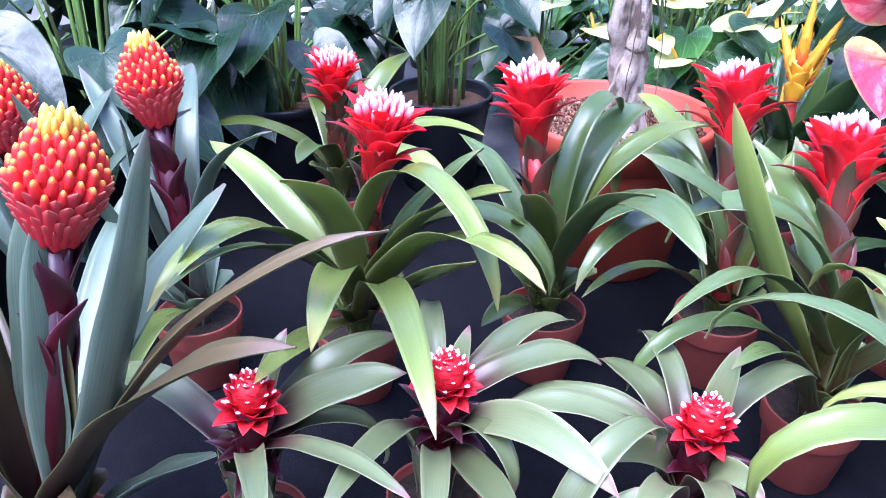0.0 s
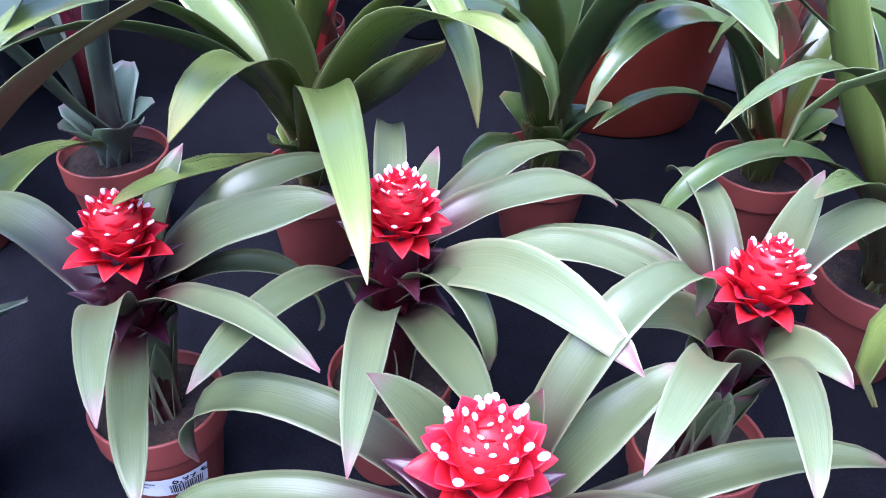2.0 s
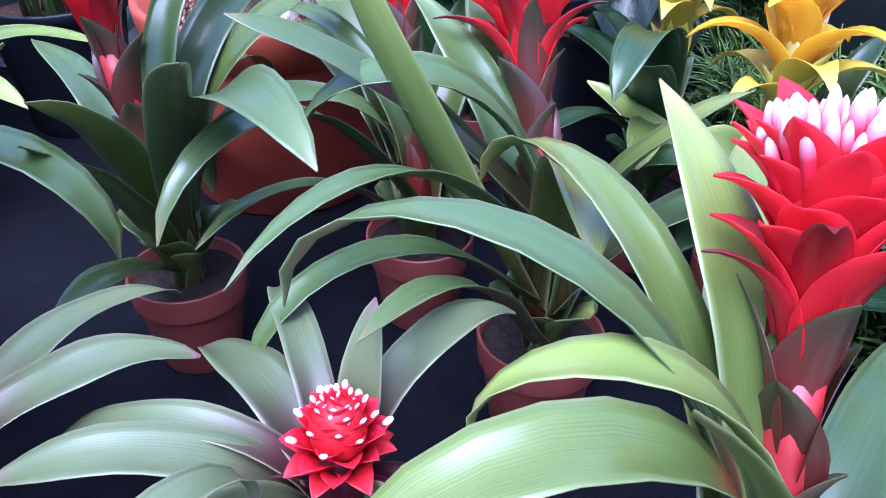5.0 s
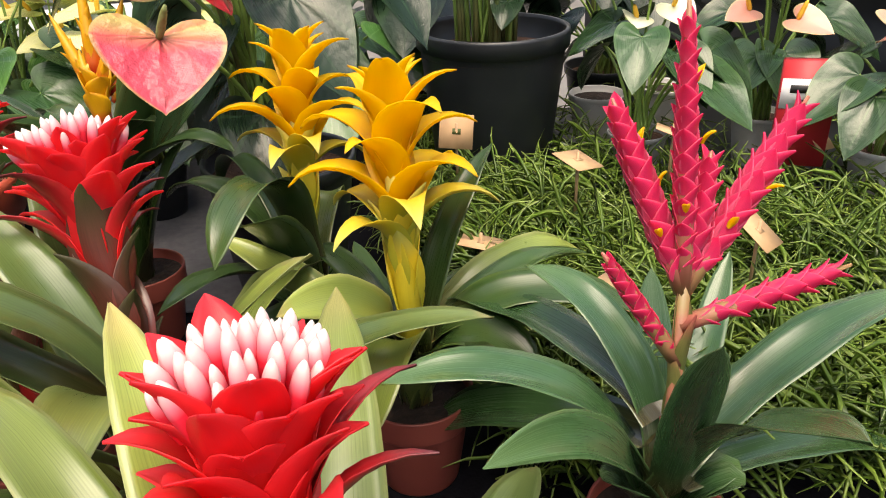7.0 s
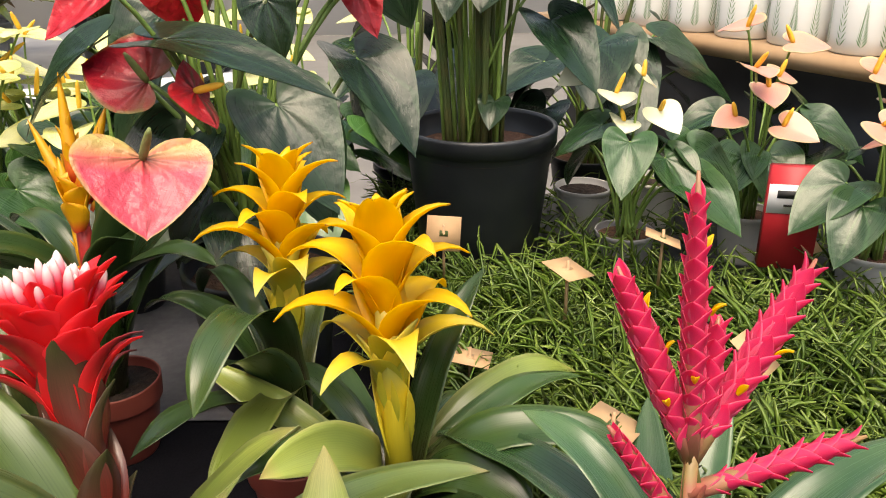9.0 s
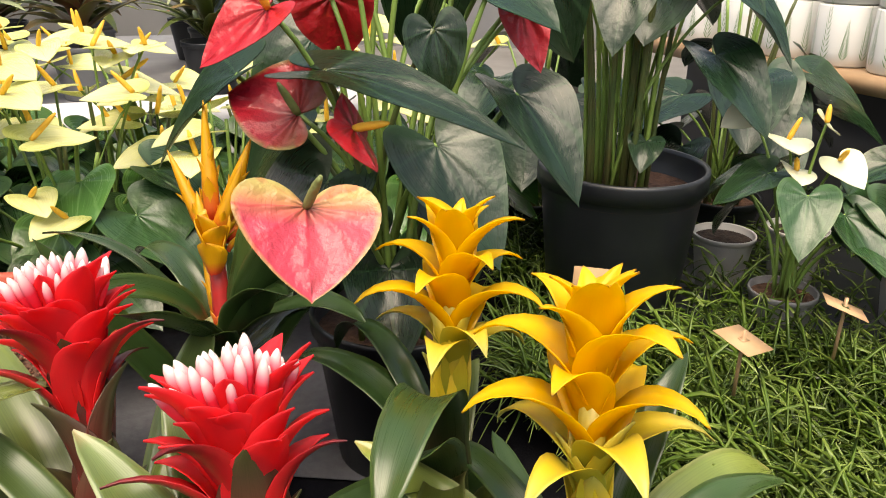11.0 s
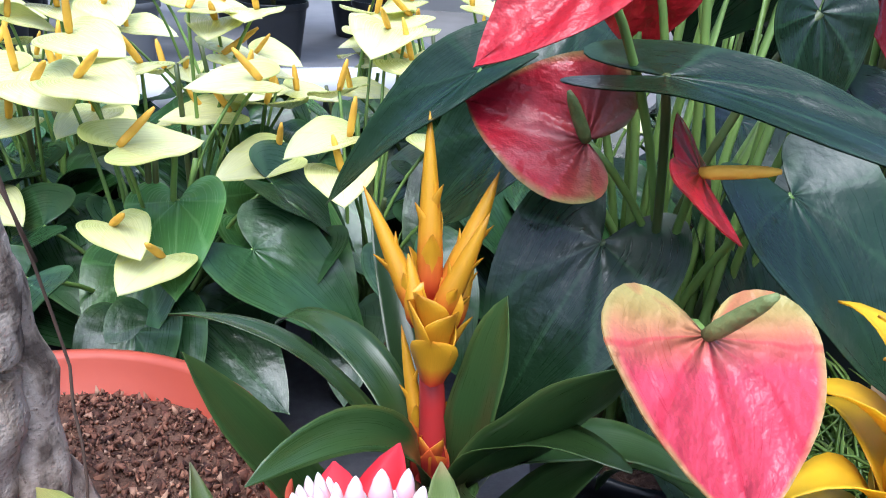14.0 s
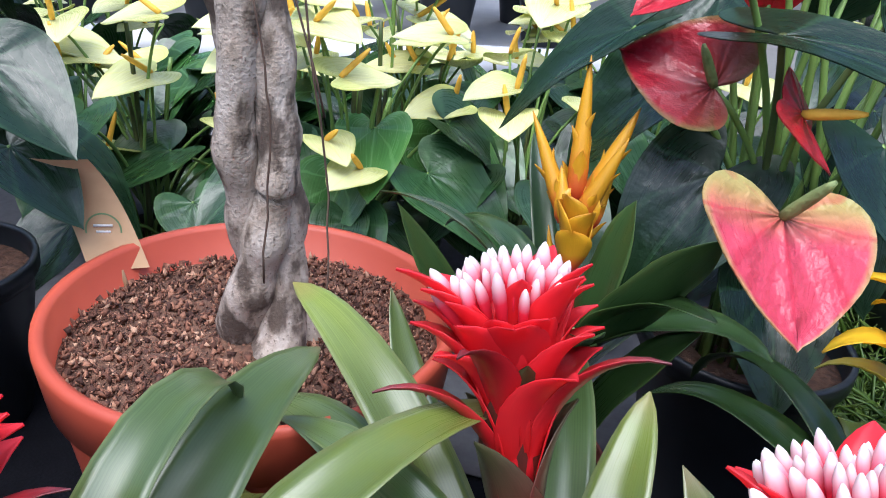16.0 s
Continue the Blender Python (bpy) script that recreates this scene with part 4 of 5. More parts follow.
for (x, y), leaves, top, seed in (((-0.885, 0.235), [(120, 75, 10, 0.3, 0.05), (260, 80, 30, 0.3, 0.05), (190, 70, 0, 0.3, 0.05), (330, 84, 40, 0.28, 0.05), (60, 78, 20, 0.3, 0.05)], (0.0, 0.0, 0.43), 23), ((-0.585, 0.07), M_LEAVES + [(200, 84, 95, 0.32, 0.045), (250, 80, 60, 0.30, 0.045), (345, 62, -5, 0.24, 0.034)], (0.027, 0.076, 0.473), 21), ((-0.78, 0.36), N_LEAVES, (-0.03, 0.003, 0.441), 22)):
    ob = bromeliad(x, y, leaves, [LEAF_BLUE, LEAF_BLUE, LEAF_BLUE, LEAF_BROWN, LEAF_BROWN, LEAF_OLIVE, LEAF_GREEN, LEAF_BLUE, LEAF_BLUE, LEAF_BLUE, LEAF_BROWN, LEAF_BROWN, LEAF_BROWN, LEAF_BROWN] if seed == 21 else [LEAF_BLUE], "bromeliad with bronze leaves and yellow-tipped red cone flower", "cone-flowered bromeliads", seed, slim=1.0 if seed == 21 else 0.72)
    cone_head(ob, (0, 0, 0.12), top, seed)

ob = bromeliad(-0.90, 0.735, [(150, 60, -20, 0.26, 0.045), (40, 55, -30, 0.26, 0.04), (300, 60, -10, 0.24, 0.04), (220, 55, -30, 0.26, 0.04), (95, 70, 0, 0.27, 0.045), (355, 50, -25, 0.26, 0.04)], GREENS, red_label, TALLS, 6)
tall_head(ob, (0, 0, 0.12), (-0.005, 0.0, 0.345), 6, 0.82)

# golden bromeliads
for (x, y), leaves, top, seed, size in (((0.045, 0.855), O_LEAVES, (-0.015, 0.045, 0.40), 31, 1.0), ((-0.07, 0.97), Q_LEAVES, (-0.0, 0.055, 0.405), 32, 0.92)):
    ob = bromeliad(x, y, leaves, [LEAF_DEEP, LEAF_DEEP, LEAF_GREEN], "bromeliad with glossy green leaves and tiered golden-yellow flower", "golden bromeliads", seed)
    gold_head(ob, (0, 0, 0.12), top, seed, size)


# amber bromeliad with upright spikes
SPIKE = bract_mesh("spike_bract", AMBER, 84, 78, 0.05, 0.020, 0.5, seed=41)
CLASP = bract_mesh("clasping_bract", AMBER, 92, 80, 0.046, 0.034, 0.40, SPOON, 42)

WRAP = bract_mesh("red_sheath", grown("red_sheath_bract", [(0.0, (0.20, 0.012, 0.015)), (0.6, (0.34, 0.02, 0.018)), (0.85, (0.58, 0.10, 0.018)), (1.0, (0.74, 0.34, 0.02))], None, rough=0.38, vary=0.12, trans=0.2), 90, 84, 0.050, 0.028, 0.5, SPOON, 43)


def amber_bromeliad(x, y, leaves):
    ob = bromeliad(x, y, leaves, [LEAF_DEEP], "bromeliad with dark leaves and orange-yellow spiked flower on red stem", "", 41, base=0.185)
    part("stem", tube([(0, 0, 0.10), (-0.004, 0.0, 0.17), (-0.005, 0.006, 0.205), (-0.006, 0.013, 0.235), (-0.008, 0.019, 0.262), (-0.012, 0.028, 0.30)], [0.012, 0.012, 0.0115, 0.0095, 0.0090, 0.0075], 12), STEM_RED, ob)
    for k, (az, z, s) in enumerate(((275, 0.185, 1.0), (80, 0.19, 1.0), (200, 0.20, 0.9), (330, 0.20, 0.9))):
        part("sheath_bract", WRAP, None, ob, at=Matrix.Translation((-0.006 + 0.006 * math.cos(radians(az)), 0.006 + 0.006 * math.sin(radians(az)), z)) @ Matrix.Rotation(radians(az), 4, "Z") @ Matrix.Diagonal((s, s, s, 1)))
    rnd = random.Random(41)
    spikes = [((-0.014, 0.035, 0.33), (-0.022, 0.062, 0.448), 0.0085), ((-0.018, 0.03, 0.315), (-0.062, 0.055, 0.398), 0.008), ((-0.006, 0.035, 0.325), (0.024, 0.062, 0.412), 0.0095), ((0.0, 0.035, 0.31), (0.012, 0.075, 0.36), 0.008), ((-0.010, 0.030, 0.315), (0.020, 0.040, 0.392), 0.0085), ((-0.020, 0.026, 0.315), (-0.030, 0.040, 0.360), 0.008), ((-0.014, 0.020, 0.225), (-0.034, 0.048, 0.302), 0.0062), ((0.000, 0.018, 0.228), (0.025, 0.043, 0.312), 0.0066)]
    for a, b, r in spikes:
        a, b = Vector(a), Vector(b)
        pts = [a.lerp(b, k / 8) for k in range(9)]
        part("spike", tube(pts, [r * v for v in (0.6, 0.95, 1.0, 0.92, 0.8, 0.66, 0.5, 0.3, 0.04)], 9), AMBER, ob)
        m, length = stem_lean(a, b)
        for k in range(6):
            q = m @ Matrix.Translation((0, 0, length * (-0.18 + 0.13 * k))) @ Matrix.Rotation(radians(k * 140 + rnd.uniform(-20, 20)), 4, "Z") @ Matrix.Translation((r * 0.6, 0, 0)) @ Matrix.Rotation(radians(rnd.uniform(0, 9)), 4, "Y")
            s = length / 0.14 * (1.0 - 0.1 * k) * rnd.uniform(0.9, 1.15)
            part("bract", SPIKE, None, ob, at=q @ Matrix.Diagonal((s, s, s, 1)))
    for k in range(6):
        az = k * 137.5 + 265
        z = 0.284 + 0.0055 * k
        a = radians(az)
        s = rnd.uniform(0.9, 1.15)
        part("bract", CLASP, None, ob, at=Matrix.Translation((-0.008 - 0.0003 * k + 0.009 * math.cos(a), 0.014 + 0.0017 * k + 0.009 * math.sin(a), z)) @ Matrix.Rotation(a, 4, "Z") @ Matrix.Rotation(radians(4 + rnd.uniform(-4, 4)), 4, "Y") @ Matrix.Diagonal((s, s, 0.85 * s, 1)))


amber_bromeliad(-0.31, 1.10, Y_LEAVES)

# pink feathered bromeliad
FEATHER = bract_mesh("feather_bract", PINK, 84, 62, 0.034, 0.0215, 0.36, BRACT, 51)
PINK_SHEATH = bract_mesh("pink_sheath", grown("pink_green_sheath", [(0.0, (0.13, 0.19, 0.05)), (0.6, (0.2, 0.18, 0.06)), (1.0, (0.5, 0.1, 0.1))], None, rough=0.4), 88, 84, 0.05, 0.0135, 0.6, BRACT, 53)
YELLOW_FLOWER = bract_mesh("yellow_floret", YELLOW, 70, 20, 0.012, 0.005, 0.3, BRACT, 52)


def pink_bromeliad(x, y, leaves):
    ob = bromeliad(x, y, leaves, [LEAF_TEAL], "bromeliad with broad green leaves and pink feathered flower spikes", "", 51)
    part("stem", tube([(0, 0, 0.08), (0.0, 0.0, 0.19), (0.0, 0.012, 0.30)], [0.0065, 0.0055, 0.0045], 9), STEM_PINK, ob)
    base = Vector((0.0, 0.012, 0.285))
    for a, b, w in ((base, (-0.018, 0.01, 0.472), 0.72), (base, (-0.053, 0.022, 0.412), 0.95), (base, (0.075, 0.052, 0.402), 0.95), (base, (0.012, 0.03, 0.375), 0.85), ((0, 0.005, 0.235), (-0.058, -0.008, 0.325), 0.6), ((0.0, 0.008, 0.262), (0.098, 0.0, 0.31), 0.72)):
        a, b = Vector(a), Vector(b)
        n = int((b - a).length / 0.0042)
        spike = part("flower_spike", tube([a.lerp(b, k / 6) for k in range(7)], [0.006, 0.006, 0.0055, 0.005, 0.0045, 0.003, 0.001], 7), STEM_PINK, ob)
        m, length = stem_lean(a, b)
        for k in range(n):
            s = k / n
            turn = (-55, 125, -125, 55)[k % 4]
            sc = w * (1.0 - 0.5 * max(0.0, s - 0.55) / 0.45) * (0.75 + 0.25 * min(1.0, s * 5))
            part("bract", FEATHER, None, spike, at=m @ Matrix.Translation((0, 0, length * (0.06 + 0.86 * s))) @ Matrix.Rotation(radians(turn + 12), 4, "Z") @ Matrix.Translation((0.003, 0, 0)) @ Matrix.Diagonal((sc, sc, sc, 1)))
        for k in range(3 if length > 0.13 and b.x != 0.012 else 0):
            f = (0.3, 0.52, 0.7)[k]
            part("yellow_floret", YELLOW_FLOWER, None, spike, at=m @ Matrix.Translation((0, 0, length * f)) @ Matrix.Rotation(radians(-100 + 70 * k), 4, "Z") @ Matrix.Translation((0.009, 0, 0.006)))
    for k in range(7):
        a = radians(k * 137.5)
        part("sheath_bract", PINK_SHEATH, None, ob, at=Matrix.Translation((0.004 * math.cos(a), 0.004 * math.sin(a) + 0.0008 * k, 0.115 + 0.022 * k)) @ Matrix.Rotation(a, 4, "Z"))


pink_bromeliad(0.235, 0.70, P_LEAVES)


# ---- anthuriums ----
def petiole(parent, a, b, r, mat, bend=0.35, name="stalk"):
    a, b = Vector(a), Vector(b)
    c = Vector((a.x + (b.x - a.x) * bend * 0.5, a.y + (b.y - a.y) * bend * 0.5, a.z + (b.z - a.z) * 0.7))
    pts = [(a * (1 - t) ** 2 + c * 2 * t * (1 - t) + b * t * t) for t in [k / 8 for k in range(9)]]
    part(name, tube(pts, [r * (1.15 - 0.35 * k / 8) for k in range(9)], 7), mat, parent)


def leaf_at(parent, j, t, face, width, mat, seed, fold=0.25, droop=0.35, name="leaf", wave=0.03, puff=0.007, skew=0.0):
    j, t = Vector(j), Vector(t)
    length = (t - j).length
    lean = Matrix.Identity(4)
    lean[0][1] = skew
    return part(name, heart(length, width, fold, droop, wave, seed, puff), mat, parent, at=towards(j, t - j, face) @ lean)


def spadix(parent, a, b, r, mat):
    a, b = Vector(a), Vector(b)
    part("spadix", tube([a.lerp(b, k / 6) for k in range(7)], [r * v for v in (0.8, 1.0, 1.0, 0.97, 0.9, 0.75, 0.35)], 10), mat, parent)


def anthurium(name, x, y, r, h, pot, soil, label, group, z=0.0):
    ob = thing(name, x, y, z, label, "anthurium", group)
    pot_parts(ob, r, h, pot, soil, band=False)
    return ob


def red_anthurium():
    bx, by = -0.15, 1.22
    ob = anthurium("red_anthurium", bx, by, 0.10, 0.20, BLACK_POT, COCO, "large anthurium with dark heart leaves and red and rose spathes", "")
    rnd = random.Random(61)

    def here(p):
        return Vector((p[0] - bx, p[1] - by, p[2]))
    for j, t, face, w, mat, fold, puff, sp, smat, sr, skew in (
        ((-0.190, 1.000, 0.398), (-0.182, 0.936, 0.351), (0.35, -0.62, 0.70), 0.121, SPATHE_ROSE, 0.14, 0.006, (-0.172, 0.981, 0.430), SPADIX_G, 0.0042, -0.277),
        ((-0.235, 1.157, 0.438), (-0.295, 1.173, 0.470), (-0.05, -0.82, 0.56), 0.101, SPATHE_DARK, 0.35, 0.012, (-0.250, 1.145, 0.470), SPADIX_G, 0.0042, -0.55),
        ((-0.173, 1.122, 0.434), (-0.146, 1.098, 0.402), (0.85, -0.25, 0.45), 0.060, SPATHE_RED, -0.3, 0.01, (-0.137, 1.10, 0.445), SPADIX_Y, 0.0042, 0.0),
        ((-0.245, 1.114, 0.541), (-0.305, 1.092, 0.494), (-0.35, -0.8, 0.5), 0.062, SPATHE_RED, 0.3, 0.012, (-0.25, 1.09, 0.57), SPADIX_Y, 0.004, 0.0),
        ((-0.205, 1.19, 0.545), (-0.200, 1.215, 0.480), (0.2, -0.95, 0.1), 0.080, SPATHE_RED, 0.25, 0.012, (-0.2, 1.16, 0.57), SPADIX_Y, 0.004, 0.0),
        ((-0.02, 1.30, 0.53), (0.005, 1.28, 0.465), (0.2, -0.9, 0.3), 0.055, SPATHE_RED, 0.2, 0.01, (-0.01, 1.27, 0.55), SPADIX_Y, 0.0035, 0.0),
    ):
        leaf_at(ob, here(j), here(t), face, w, mat, 61, fold, 0.12, "spathe", 0.012, puff, skew)
        spadix(ob, here(j), here(sp), sr, smat)
        petiole(ob, (rnd.uniform(-0.03, 0.03), rnd.uniform(-0.03, 0.03), 0.17), here(j), 0.0032, STALK)
    leaf_at(ob, here((-0.173, 1.122, 0.434)), here((-0.186, 1.140, 0.464)), (0.75, -0.55, 0.3), 0.038, SPATHE_RED, 62, -0.2, 0.1, "spathe_fold", 0.02, 0.01)
    upper = (
        ((-0.305, 1.185, 0.470), (-0.424, 1.197, 0.382), (-0.45, -0.45, 0.77), 0.068), ((-0.200, 1.128, 0.486), (-0.018, 1.060, 0.470), (0.05, -0.30, 0.95), 0.072),
        ((-0.214, 1.174, 0.364), (-0.285, 1.106, 0.250), (-0.30, -0.88, 0.35), 0.118), ((-0.100, 1.171, 0.408), (-0.026, 1.100, 0.318), (0.35, -0.75, 0.55), 0.115),
        ((-0.105, 1.185, 0.518), (-0.090, 1.172, 0.455), (0.1, -0.9, 0.4), 0.062), ((-0.24, 1.25, 0.50), (-0.30, 1.20, 0.42), (-0.3, -0.8, 0.5), 0.10),
    )
    lower = (
        ((-0.06, 1.27, 0.56), (0.02, 1.22, 0.53), (0.1, -0.4, 0.9), 0.10), ((-0.12, 1.30, 0.56), (-0.15, 1.34, 0.46), (0.1, -0.7, 0.6), 0.11),
        ((-0.10, 1.25, 0.36), (-0.05, 1.20, 0.25), (0.3, -0.8, 0.4), 0.11), ((-0.20, 1.24, 0.30), (-0.26, 1.20, 0.20), (-0.3, -0.8, 0.5), 0.11), ((-0.02, 1.28, 0.44), (0.06, 1.20, 0.36), (0.5, -0.6, 0.6), 0.11),
        ((-0.15, 1.17, 0.27), (-0.13, 1.09, 0.20), (0.1, -0.7, 0.7), 0.10), ((-0.28, 1.30, 0.40), (-0.36, 1.30, 0.31), (-0.4, -0.6, 0.6), 0.11), ((0.0, 1.33, 0.56), (0.05, 1.33, 0.47), (0.3, -0.9, 0.3), 0.10),
    )
    for j, t, face, w in upper + lower:
        leaf_at(ob, here(j), here(t), face, w, ANTH_LEAF, int(w * 1e4), rnd.uniform(0.18, 0.4), rnd.uniform(0.2, 0.45))
        petiole(ob, (rnd.uniform(-0.04, 0.04), rnd.uniform(-0.04, 0.04), 0.17), here(j), 0.0034, STALK if rnd.random() < 0.5 else STALK_DARK)
    for k in range(10):
        petiole(ob, (rnd.uniform(-0.04, 0.04), rnd.uniform(-0.04, 0.04), 0.17), (rnd.uniform(-0.1, 0.12), rnd.uniform(-0.08, 0.1), rnd.uniform(0.5, 0.75)), 0.0032, STALK)
    return ob


red_anthurium()


def leafy_anthurium(name, x, y, r, h, pot, label, group, seed, leaves, spathes, smat, height, spread, z=0.0, low=0.25, lmat=ANTH_LEAF, size=0.10, soil=COCO, spad=SPADIX_Y, stems=0, ssize=0.05, flat=0.8):
    """An anthurium with leaves and spathes spread round its stalks."""
    rnd = random.Random(seed)
    ob = anthurium(name, x, y, r, h, pot, soil, label, group, z)
    for k in range(leaves):
        a = k * 2.4 + rnd.uniform(-0.4, 0.4)
        d = spread * rnd.uniform(0.45, 1.0)
        j = Vector((d * math.cos(a), d * math.sin(a), h + height * rnd.uniform(low, 1.0)))
        w = size * rnd.uniform(0.7, 1.05)
        t = j + Vector((math.cos(a), math.sin(a), -rnd.uniform(0.3, 1.0))).normalized() * w * 1.15
        leaf_at(ob, j, t, (math.cos(a) * 0.4, math.sin(a) * 0.4 - 0.3, 0.8), w, lmat, seed + k, rnd.uniform(0.12, 0.35), rnd.uniform(0.2, 0.5))
        petiole(ob, (rnd.uniform(-0.3, 0.3) * r, rnd.uniform(-0.3, 0.3) * r, h * 0.85), j, 0.0026, STALK)
    for p in spathes:
        j = Vector(p) - Vector((x, y, z))
        a = rnd.uniform(0, 6.28)
        w = ssize * rnd.uniform(0.7, 1.25)
        t = j + Vector((math.cos(a), math.sin(a) - 0.4, -rnd.uniform(0.0, 0.5) / flat)).normalized() * w * 0.95
        leaf_at(ob, j, t, (rnd.uniform(-0.3, 0.3), -0.35 - rnd.uniform(0, 0.3), flat), w, smat, seed + int(a * 100), rnd.uniform(0.05, 0.25), 0.15, "spathe", 0.02)
        up = (t - j).normalized() * rnd.uniform(-0.2, 0.9) + Vector((rnd.uniform(-0.3, 0.3), -0.1, 0.8))
        spadix(ob, j, j + up.normalized() * w * 0.52, 0.0036, spad)
        petiole(ob, (rnd.uniform(-0.3, 0.3) * r, rnd.uniform(-0.3, 0.3) * r, h * 0.85), j, 0.0022, STALK)
    for k in range(stems):
        a, d = rnd.uniform(0, 6.28), r * 0.5 * rnd.random()
        petiole(ob, (d * math.cos(a), d * math.sin(a), h * 0.85), (d * 2.2 * math.cos(a), d * 2.2 * math.sin(a), h + height * rnd.uniform(0.9, 1.5)), 0.0034, STALK_DARK if k % 2 else STALK)
    return ob


big = leafy_anthurium("potted_anthurium", 0.14, 1.515, 0.122, 0.30, BLACK_POT, "large anthurium with many stalks and dark leaves in black pot", "", 71, 9, [(0.16, 1.56, 0.50), (0.05, 1.45, 0.62)], SPATHE_RED, 0.32, 0.15, low=0.75, size=0.11, stems=34)
for j, t, face, w in (((0.02, -0.03, 0.53), (-0.005, -0.10, 0.49), (-0.1, -0.6, 0.75), 0.10), ((0.10, -0.04, 0.46), (0.165, -0.12, 0.385), (0.3, -0.6, 0.7), 0.11), ((0.02, -0.05, 0.345), (0.01, -0.09, 0.318), (0, -0.5, 0.8), 0.05)):
    leaf_at(big, j, t, face, w, ANTH_LEAF, 72)

CREAMS = "cream-flowered anthuriums on the table"
cream_label = "anthurium with pale yellow spathes and dark green leaves in black pot"
front_bed = (
    (-0.62, 1.36, [(-0.599, 1.283, 0.368), (-0.615, 1.285, 0.296), (-0.571, 1.281, 0.271), (-0.665, 1.35, 0.445), (-0.636, 1.30, 0.419), (-0.628, 1.40, 0.412), (-0.70, 1.38, 0.40)]),
    (-0.60, 1.60, [(-0.65, 1.50, 0.385), (-0.59, 1.50, 0.44), (-0.585, 1.50, 0.405), (-0.585, 1.52, 0.37), (-0.61, 1.50, 0.34), (-0.54, 1.50, 0.355), (-0.70, 1.62, 0.45)]),
    (-0.43, 1.48, [(-0.429, 1.362, 0.333), (-0.515, 1.45, 0.315), (-0.46, 1.50, 0.375), (-0.42, 1.58, 0.43), (-0.44, 1.62, 0.44), (-0.40, 1.62, 0.44), (-0.39, 1.56, 0.40)]),
)
back_bed = (
    (-0.90, 1.36, [(-1.017, 1.35, 0.339), (-1.0, 1.33, 0.372), (-0.96, 1.35, 0.318), (-0.88, 1.35, 0.32), (-0.94, 1.33, 0.22), (-0.78, 1.35, 0.277), (-0.84, 1.32, 0.40)]),
    (-0.80, 1.58, [(-0.85, 1.55, 0.42), (-0.78, 1.52, 0.38), (-0.74, 1.56, 0.44), (-0.82, 1.60, 0.46), (-0.9, 1.6, 0.38)]),
    (-1.12, 1.50, [(-1.15, 1.45, 0.40), (-1.08, 1.42, 0.36), (-1.2, 1.5, 0.42), (-1.1, 1.55, 0.44)]),
    (-0.28, 1.62, [(-0.30, 1.58, 0.42), (-0.25, 1.60, 0.40), (-0.33, 1.66, 0.45)]),
    (-0.16, 1.66, []), (-0.50, 1.80, []), (-0.72, 1.78, []), (-0.95, 1.74, []), (-1.18, 1.70, []), (-0.30, 1.84, []), (-0.62, 1.48, []), (-0.78, 1.44, []), (-0.36, 1.74, []),
)
for k, (x, y, sp) in enumerate(front_bed + back_bed):
    more = random.Random(500 + k)
    sp = sp + [(x + more.uniform(-0.13, 0.13), y + more.uniform(-0.12, 0.1), more.uniform(0.3, 0.46)) for j in range(2 if sp else 5)]
    leafy_anthurium("cream_anthurium", x, y, 0.055, 0.10, BLACK_POT, cream_label, CREAMS, 80 + k, 11, sp, SPATHE_CREAM, 0.2, 0.15, size=0.118, flat=2.2, lmat=ANTH_LIGHT if k % 3 == 1 else ANTH_MID, stems=4, ssize=0.074)

leafy_anthurium("white_anthurium", 0.36, 1.42, 0.046, 0.085, GREY_POT, "small anthurium with cream-white spathes in grey pot", "small anthuriums beside the shelf", 91, 11, [(0.357, 1.38, 0.396), (0.33, 1.42, 0.365), (0.39, 1.40, 0.345), (0.34, 1.40, 0.33), (0.29, 1.46, 0.39)], SPATHE_WHITE, 0.17, 0.10, 0.07, low=0.5, size=0.095, ssize=0.056, lmat=ANTH_MID)
for k, (x, y, sp) in enumerate(((0.574, 1.50, [(0.50, 1.36, 0.41), (0.53, 1.38, 0.38), (0.55, 1.40, 0.39), (0.49, 1.38, 0.34), (0.55, 1.36, 0.33), (0.58, 1.44, 0.43), (0.52, 1.46, 0.45)]), (0.69, 1.33, [(0.66, 1.36, 0.40), (0.70, 1.38, 0.36), (0.74, 1.38, 0.42), (0.68, 1.34, 0.31), (0.64, 1.28, 0.35), (0.72, 1.30, 0.39)]))):
    leafy_anthurium("pink_anthurium", x, y, 0.046, 0.085, WHITE_POT, "small anthurium with salmon-pink spathes in white pot", "small anthuriums beside the shelf", 95 + k, 9, sp, SPATHE_SALMON, 0.17, 0.10, 0.07, low=0.55, size=0.09, ssize=0.056, lmat=ANTH_MID)
leafy_anthurium("dark_anthurium", -0.93, 1.04, 0.10, 0.19, BLACK_POT, "anthurium with long stalks and dark heart leaves in black pot", "", 98, 13, [(-0.72, 1.05, 0.56)], SPATHE_RED, 0.28, 0.16, size=0.105, stems=22)
leafy_anthurium("dark_anthurium", -1.14, 0.82, 0.10, 0.19, BLACK_POT, "anthurium with large dark heart leaves beside the cone-flowered bromeliads", "", 99, 13, [], SPATHE_RED, 0.28, 0.2, size=0.13, stems=20)
